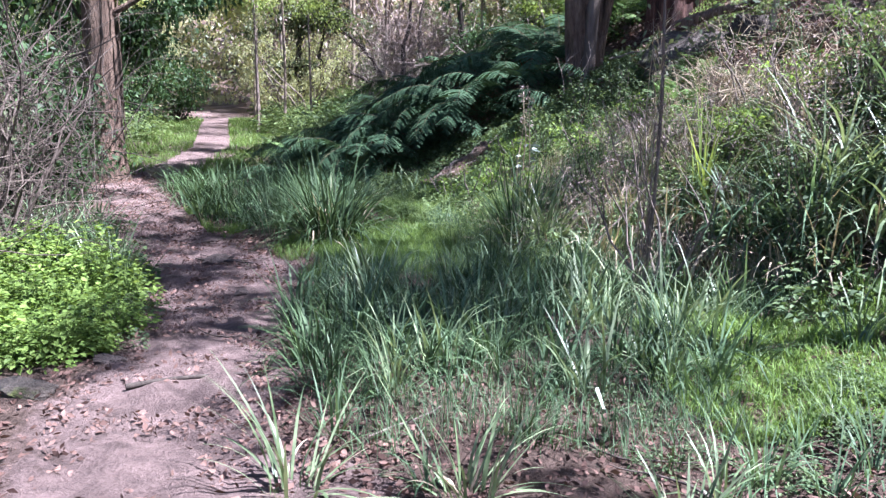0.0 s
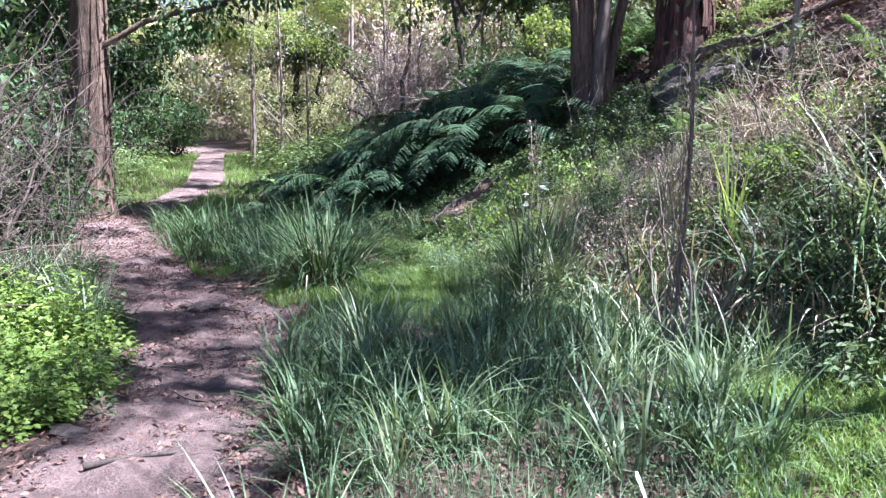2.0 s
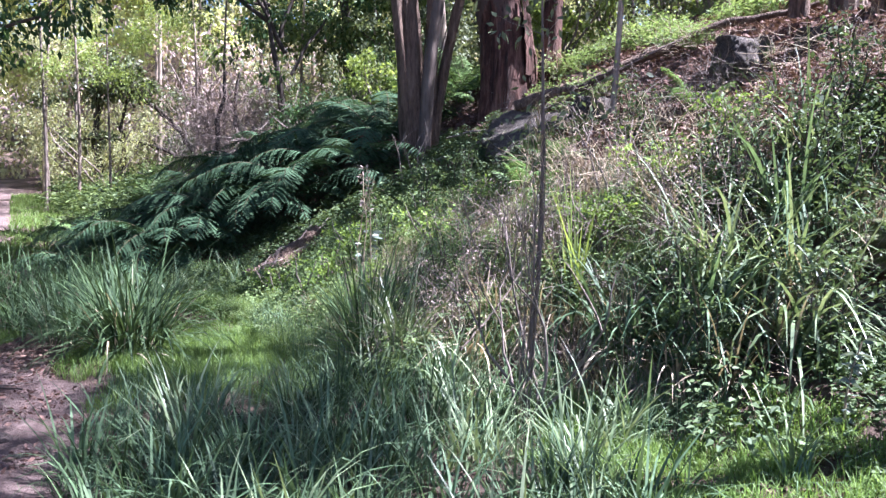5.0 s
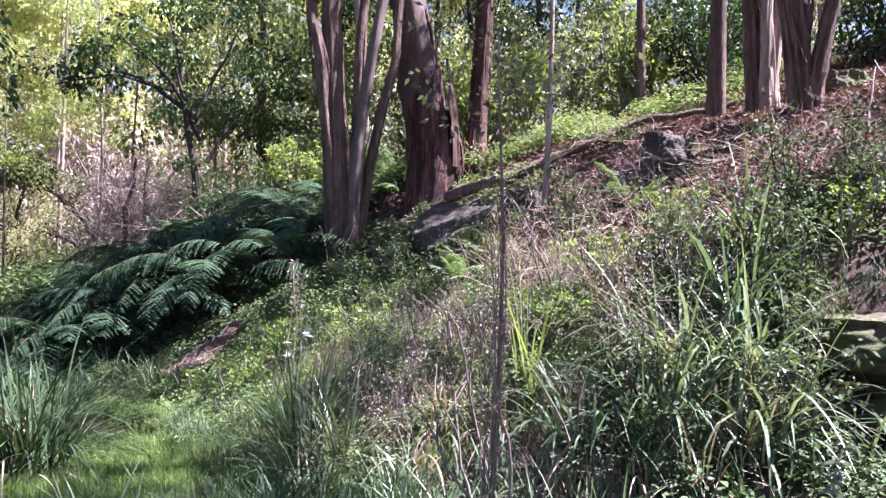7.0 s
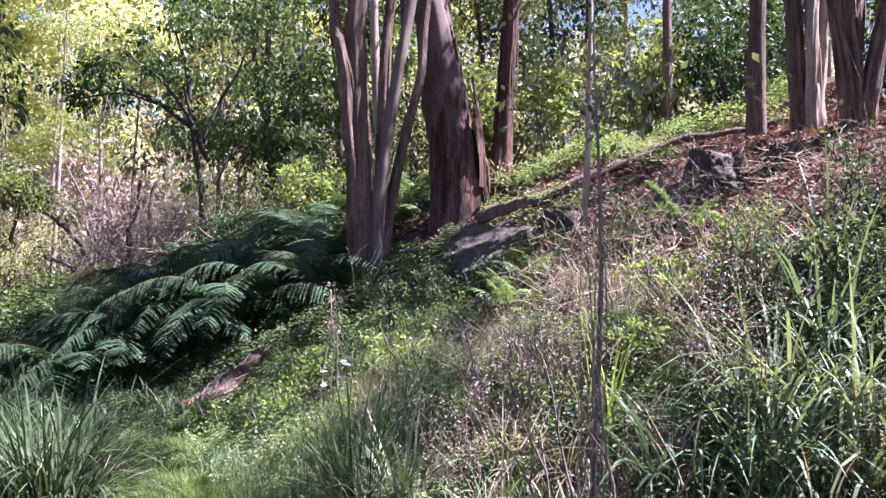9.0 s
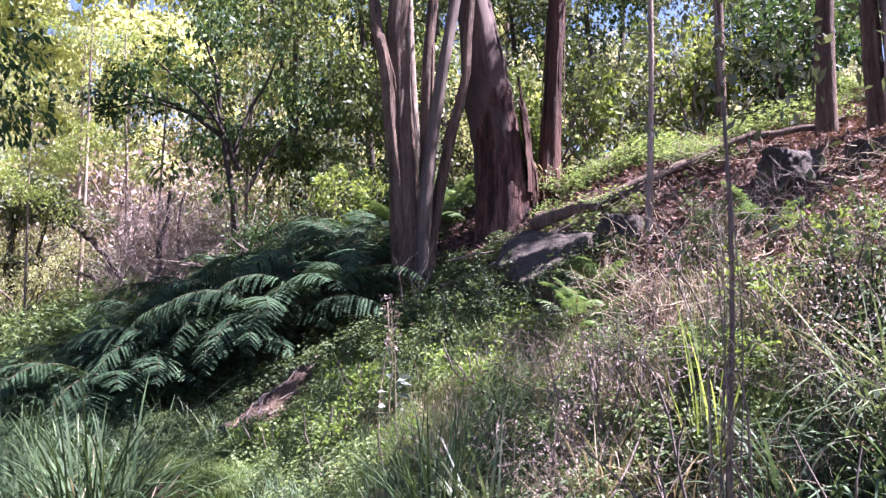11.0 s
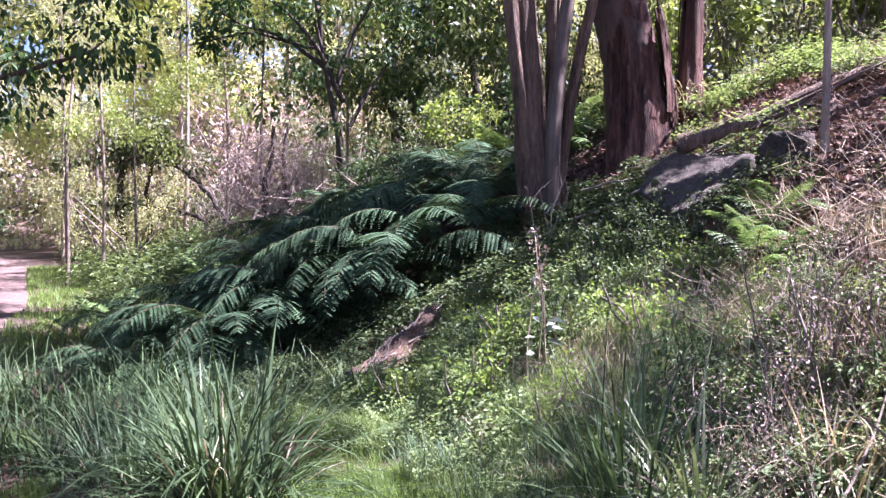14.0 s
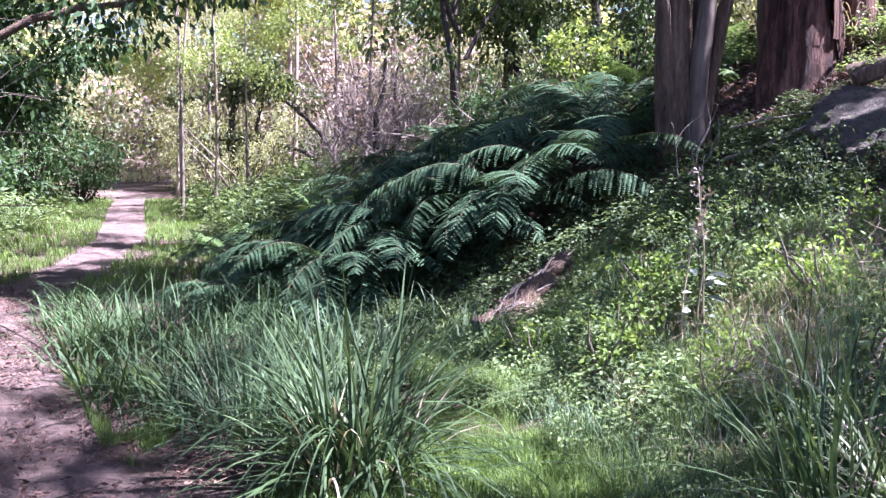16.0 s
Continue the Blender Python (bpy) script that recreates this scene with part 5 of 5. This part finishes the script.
stick("fallen_branch", (6.2, 7.6, 0.03), (6.5, 8.2, 0.3), 0.014, 12, M_TWIG, "forked pale branch on the litter slope", 0.1, category="branch")
stick("fallen_branch", (1.9, 11.2, 0.1), (4.6, 10.2, 0.35), 0.018, 4, M_TWIG, "long grey fallen branch on the bank", category="branch")
stick("fallen_branch", (1.2, 6.6, 0.15), (1.7, 6.85, 0.4), 0.009, 5, M_TWIG, "pale dead stick caught in the grass", category="branch")
stick("fallen_branch", (5.6, 7.4, 0.03), (6.3, 8.0, 0.25), 0.012, 6, M_TWIG, "pale dead branch on the litter slope", category="branch")
def bark_log(start, end, thick, seed, label):
    root = new("bark_log")
    root.location = at_ground(*start)
    tagged(root, label, "log")
    line = bent((0, 0, 0.07), (end[0] - start[0], end[1] - start[1], height(*end) - height(*start) + 0.1), 0.05, 0.04, 26, seed)
    girth = thick * (0.75 + 0.35 * np.sin(np.linspace(0.3, 2.6, 26)))
    part("core", mesh_of("core", *tube(line, girth, 30, 0.34, seed, 7), M_BARK, True), root)
    made = np.random.default_rng(seed)
    pieces = []
    for k in range(150):
        i = made.integers(1, 24)
        at = line[i] + unit(made.normal(size=3)) * girth[i] * 1.02
        pieces.append(tube(bent(at, at + (line[-1] - line[0]) * made.uniform(0.08, 0.3) + made.normal(0, 0.03, 3), 0.15, 0.06, 5, seed + k), np.linspace(0.012, 0.003, 5) * made.uniform(0.5, 1.3), 4))
    part("frayed_wood", mesh_of("frayed_wood", *joined(pieces), M_TWIG, True), root, "frayed splinters of rotten wood")


bark_log((-0.28, 10.3), (0.48, 10.9), 0.10, 7, "rotting reddish-brown log in the grass below the ferns")


def litter(name, count, x_range, y_range, test, leaf, seed, mat, label):
    x, y, roots, made = scattered(count, x_range, y_range, test, seed)
    n = len(x)
    roots[:, 2] += 0.014 + made.uniform(0, leaf * 0.5, n)
    aim = np.stack([made.normal(size=n), made.normal(size=n), made.normal(0, 0.4, n)], 1)
    length = leaf * made.uniform(0.4, 1.5, n)
    return tagged(new(name, mesh_of(name, *leaves(roots, aim, length, length * made.uniform(0.12, 0.3, n), seed, 0.05), mat)), label, "leaf litter", kind="stuff")


litter("leaf_litter", 16000, (-5.5, 1.4), (1.6, 14), lambda x, y: (off_trail(x, y) < 0.5) & (waves(x, y, 0.9, 61, 3) > -0.25), 0.035, 61, M_LITTER, "scattered brown leaf and bark scraps on the track")
litter("leaf_litter", 9000, (-1, 3), (2, 4.6), lambda x, y: off_trail(x, y) > -0.1, 0.038, 62, M_LITTER, "dry brown leaf litter under sparse grass")
litter("leaf_litter", 70000, (2.4, 9.5), (6.8, 13), lambda x, y: (x > along(TOE, y) + 2.2), 0.062, 63, M_LITTER, "thick brown leaf litter over the upper bank")
litter("leaf_litter", 9000, (-3, 4), (9, 14), lambda x, y: x > along(TOE, y) - 1, 0.08, 64, M_LITTER, "brown leaf litter beneath the trees")

# ---- the thicket beside the track ----
TANGLES = [mesh_of("tangle", *tangle(1.9, 1.0, 260, 900 + k, 0.0032, 0.2), M_TWIG_DARK if k == 1 else M_TWIG_BROWN) for k in range(3)]
THICKET_STEMS = [mesh_of("stem", *tube(bent((0.1 * math.cos(i), 0.1 * math.sin(i), -0.1), (0.95 * math.cos(i * 1.1), 0.95 * math.sin(i * 1.1), 1.3 + 0.15 * i), 0.14, 0.07, 10, 915 + i), np.linspace(0.016, 0.004, 10), 6), M_TWIG_BROWN, True) for i in range(6)]
for k, (x, y, s) in enumerate(((-3.6, 6.6, 1.0), (-4.2, 7.6, 1.2), (-3.9, 5.6, 0.9), (-4.9, 9.0, 1.3), (-5.0, 6.4, 1.4), (-4.6, 4.9, 1.1))):
    root = new("dead_shrub")
    root.matrix_world = Matrix.LocRotScale(at_ground(x, y), Euler((0, 0, k * 1.9)), (s, s, s))
    tagged(root, "bare grey-brown twiggy thicket beside the track", "shrub", "thicket")
    part("twig_mass", TANGLES[k % 3], root)
    for i in range(6):
        part("stem", THICKET_STEMS[i], root)
# Mostly dark bushes added behind the twigs, standing for dense shade.
for k, (x, y, s) in enumerate(((-4.9, 7.8, 0.9), (-5.6, 9.4, 1.2), (-4.6, 9.3, 0.7), (-5.3, 6.3, 1.0), (-6.4, 11.2, 1.4), (-5.2, 10.6, 0.9), (-6.4, 8.0, 1.4), (-6.2, 6.0, 1.3))):
    placed(BUSHES[1 if k % 4 else 3][0], x, y, s, k * 1.1)
BRUSH = [mesh_of("brush", *tangle(2.7, 0.85, 420, 920 + k, 0.0045, 0.3), M_LEAF_PINK) for k in range(2)]
for k, (x, y, s) in enumerate(((-1.4, 18.4, 1.0), (-0.6, 18.8, 0.9))):
    root = new("vine_thicket")
    root.matrix_world = Matrix.LocRotScale(at_ground(x, y), Euler((0, 0, k * 2.2)), (s, s, s))
    tagged(root, "purplish-brown mass of dead hanging vines", "vines", "vine thickets")
    part("vine_mass", BRUSH[k % 2], root)
    part("stem", mesh_of("stem", *tube(bent((0, 0, -0.1), (0.3, 0.1, 2.4), 0.1, 0.05, 9, k), np.linspace(0.07, 0.03, 9), 7, 0.06, k), M_TWIG_DARK, True), root)
BRANCH_HEAP = mesh_of("heap", *tangle(0.9, 1.1, 120, 940, 0.008, 0.05), M_TWIG)
for k, (x, y) in enumerate(((0.2, 16.2), (-0.9, 16.6), (1.2, 16.3))):
    copied(BRANCH_HEAP, "dead_brushwood", x, y, 1, k * 2.0, "heap of pale dead branches behind the ferns", "brushwood", "brushwood heaps", kind="stuff")


# ---- small plants and details ----
def flowering_stalk(x, y):
    root = new("flowering_stalk")
    root.location = at_ground(x, y)
    tagged(root, "tall pale weed with silvery leaves and a seeded top", "weed")
    made = np.random.default_rng(950)
    for k in range(3):
        line = bent((made.normal() * 0.04, made.normal() * 0.04, -0.05), (made.uniform(-0.18, 0.12), made.uniform(-0.1, 0.1), made.uniform(0.75, 1.1)), 0.06, 0.03, 10, 951 + k)
        part("stalk", mesh_of("stalk", *tube(line, np.linspace(0.007, 0.003, 10), 5), M_DRY, True), root)
        n = 34
        at = line[made.integers(6, 10, n)] + made.normal(0, 0.035, (n, 3))
        part("seed_head", mesh_of("seed_head", *leaves(at, made.normal(size=(n, 3)) + np.array([0, 0, 0.4]), made.uniform(0.02, 0.05, n), made.uniform(0.006, 0.012, n), 960 + k), M_LEAF_PINK), root)
    n = 26
    a = made.uniform(0, 6.3, n)
    at = np.stack([0.05 * np.cos(a), 0.05 * np.sin(a), made.uniform(0.05, 0.5, n)], 1)
    part("foliage", mesh_of("foliage", *leaves(at, np.stack([np.cos(a), np.sin(a), made.uniform(-0.1, 0.6, n)], 1), made.uniform(0.07, 0.16, n), made.uniform(0.012, 0.026, n), 970, 0.25), M_WHITE), root)


flowering_stalk(0.82, 8.95)


def bare_shrub(x, y, tall, seed, label, count=7):
    root = new("bare_shrub")
    root.location = at_ground(x, y)
    tagged(root, label, "shrub")
    made = np.random.default_rng(seed)
    for k in range(count):
        a = made.uniform(0, 6.3)
        line = bent((0, 0, -0.05), (math.cos(a) * tall * 0.45, math.sin(a) * tall * 0.3, tall * made.uniform(0.6, 1)), 0.1, 0.08, 9, seed + k)
        part("branch", mesh_of("branch", *tube(line, np.linspace(0.012, 0.003, 9), 5), M_TWIG, True), root)
        fork = bent(line[5], line[5] + np.array([made.uniform(-0.3, 0.3), made.uniform(-0.2, 0.2), 0.3]) * tall, 0.1, 0.06, 6, seed + 30 + k)
        part("twig", mesh_of("twig", *tube(fork, np.linspace(0.006, 0.002, 6), 4), M_TWIG, True), root)


bare_shrub(1.55, 11.1, 0.9, 980, "bare grey branching shrub beside the ferns", 4)
bare_shrub(1.42, 5.8, 1.4, 985, "bundle of thin dead stems at the pole-like sapling", 5)
bare_shrub(2.6, 7.6, 0.9, 990, "dry twiggy shrub on the sunny bank", 6)
bare_shrub(1.7, 7.4, 0.8, 995, "dry twiggy shrub on the sunny bank", 6)
for k, (x, y, dx, dy) in enumerate(((-2.05, 7.3, 0.35, -0.12), (-1.9, 7.32, -0.3, 0.1), (-1.85, 7.2, 0.3, 0.16), (-2.6, 7.9, 0.3, 0.2), (-1.7, 5.6, 0.22, 0.1), (-1.2, 5.0, -0.25, 0.12), (-2.3, 6.6, 0.3, -0.1), (-0.7, 2.9, 0.3, 0.15), (0.3, 2.7, 0.4, 0.1), (1.1, 3.1, -0.35, 0.2), (-0.2, 3.6, 0.3, 0.2), (0.7, 3.5, 0.4, -0.15))):
    stick("twig", (x, y, 0.02), (x + dx, y + dy, 0.035), 0.006, 40 + k, M_TWIG_DARK if k % 2 else M_TWIG, "thin dry twig lying on the ground", 0.12, sides=5)
DRY_TWIGS = [mesh_of("dry_twigs", *tangle(0.34, 0.6, 170, 1000 + k, 0.0019, 0.12), (M_TWIG, M_DRY, M_TWIG)[k]) for k in range(3)]
for k, (x, y, s) in enumerate(((1.5, 7.3, 1.0), (1.9, 7.9, 1.2), (2.4, 7.4, 1.1), (2.2, 6.7, 1.0), (2.9, 7.6, 1.2), (1.2, 8.0, 1.0), (3.2, 7.0, 1.1), (2.7, 8.2, 1.2), (1.8, 8.8, 1.0), (1.0, 7.1, 0.9), (3.5, 7.8, 1.1), (2.9, 6.6, 0.9), (2.0, 6.1, 0.8), (3.4, 8.8, 1.2), (3.9, 8.2, 1.2), (4.4, 8.6, 1.1), (4.9, 8.0, 1.2), (4.2, 9.4, 1.1), (5.4, 7.4, 1.2), (4.8, 10.2, 1.2), (3.9, 10.6, 1.0), (5.9, 7.2, 1.2), (5.0, 6.9, 1.1), (3.2, 11.0, 1.1))):
    copied(DRY_TWIGS[k % 3], "dead_twig_mat", x, y, s, k * 1.7, "mat of fine dead twigs and straw on the sunny bank", "dead twigs", "twig mats", kind="stuff")


def silver_plant(x, y):
    root = new("silver_leaved_plant")
    root.location = at_ground(x, y)
    tagged(root, "low plant with pale silvery leaves at the bank's foot", "plant")
    made = np.random.default_rng(1010)
    line = bent((0, 0, -0.03), (0.06, 0.02, 0.42), 0.08, 0.03, 8, 1010)
    part("stem", mesh_of("stem", *tube(line, np.linspace(0.008, 0.004, 8), 5), M_DRY, True), root)
    n = 60
    a = made.uniform(0, 6.3, n)
    part("foliage", mesh_of("foliage", *leaves(line[made.integers(1, 8, n)], np.stack([np.cos(a), np.sin(a), made.uniform(-0.3, 0.5, n)], 1), made.uniform(0.035, 0.08, n), made.uniform(0.009, 0.018, n), 1011, 0.2), M_WHITE), root)


silver_plant(2.72, 4.81)
climber = new("climbing_weed")
climber.location = at_ground(1.38, 5.74)
tagged(climber, "dry climbing weed with thin stems on the dead sapling", "weed")
for k in range(9):
    a = k * 0.7
    foot, top = np.array([0.03 * math.cos(a), 0.03 * math.sin(a)]), np.array([0.04 + 0.05 * math.cos(a * 2), 0.06 + 0.05 * math.sin(a * 2)])
    line = bent((*foot, -0.02), (*top, 0.9 + 0.14 * k), 0.02, 0.012, 14, 1100 + k)
    part("stem", mesh_of("stem", *tube(line, np.linspace(0.005, 0.002, 14), 5), M_DRY if k % 3 == 0 else M_TWIG, True), climber)
made = np.random.default_rng(1150)
up = made.uniform(0.05, 1.9, 420)
whirl = made.uniform(0, 6.3, 420)
tufts = blades(np.stack([0.022 * np.cos(whirl) + 0.03 * up, 0.022 * np.sin(whirl) + 0.03 * up, up], 1), whirl, made.uniform(0.04, 0.16, 420), made.uniform(0.2, 2.4, 420), made.uniform(0.2, 1.4, 420), made.uniform(0.002, 0.005, 420), 3)
part("withered_leaves", mesh_of("withered_leaves", *tufts, M_DRY), climber, "withered straw-brown leaves clinging to the stems")
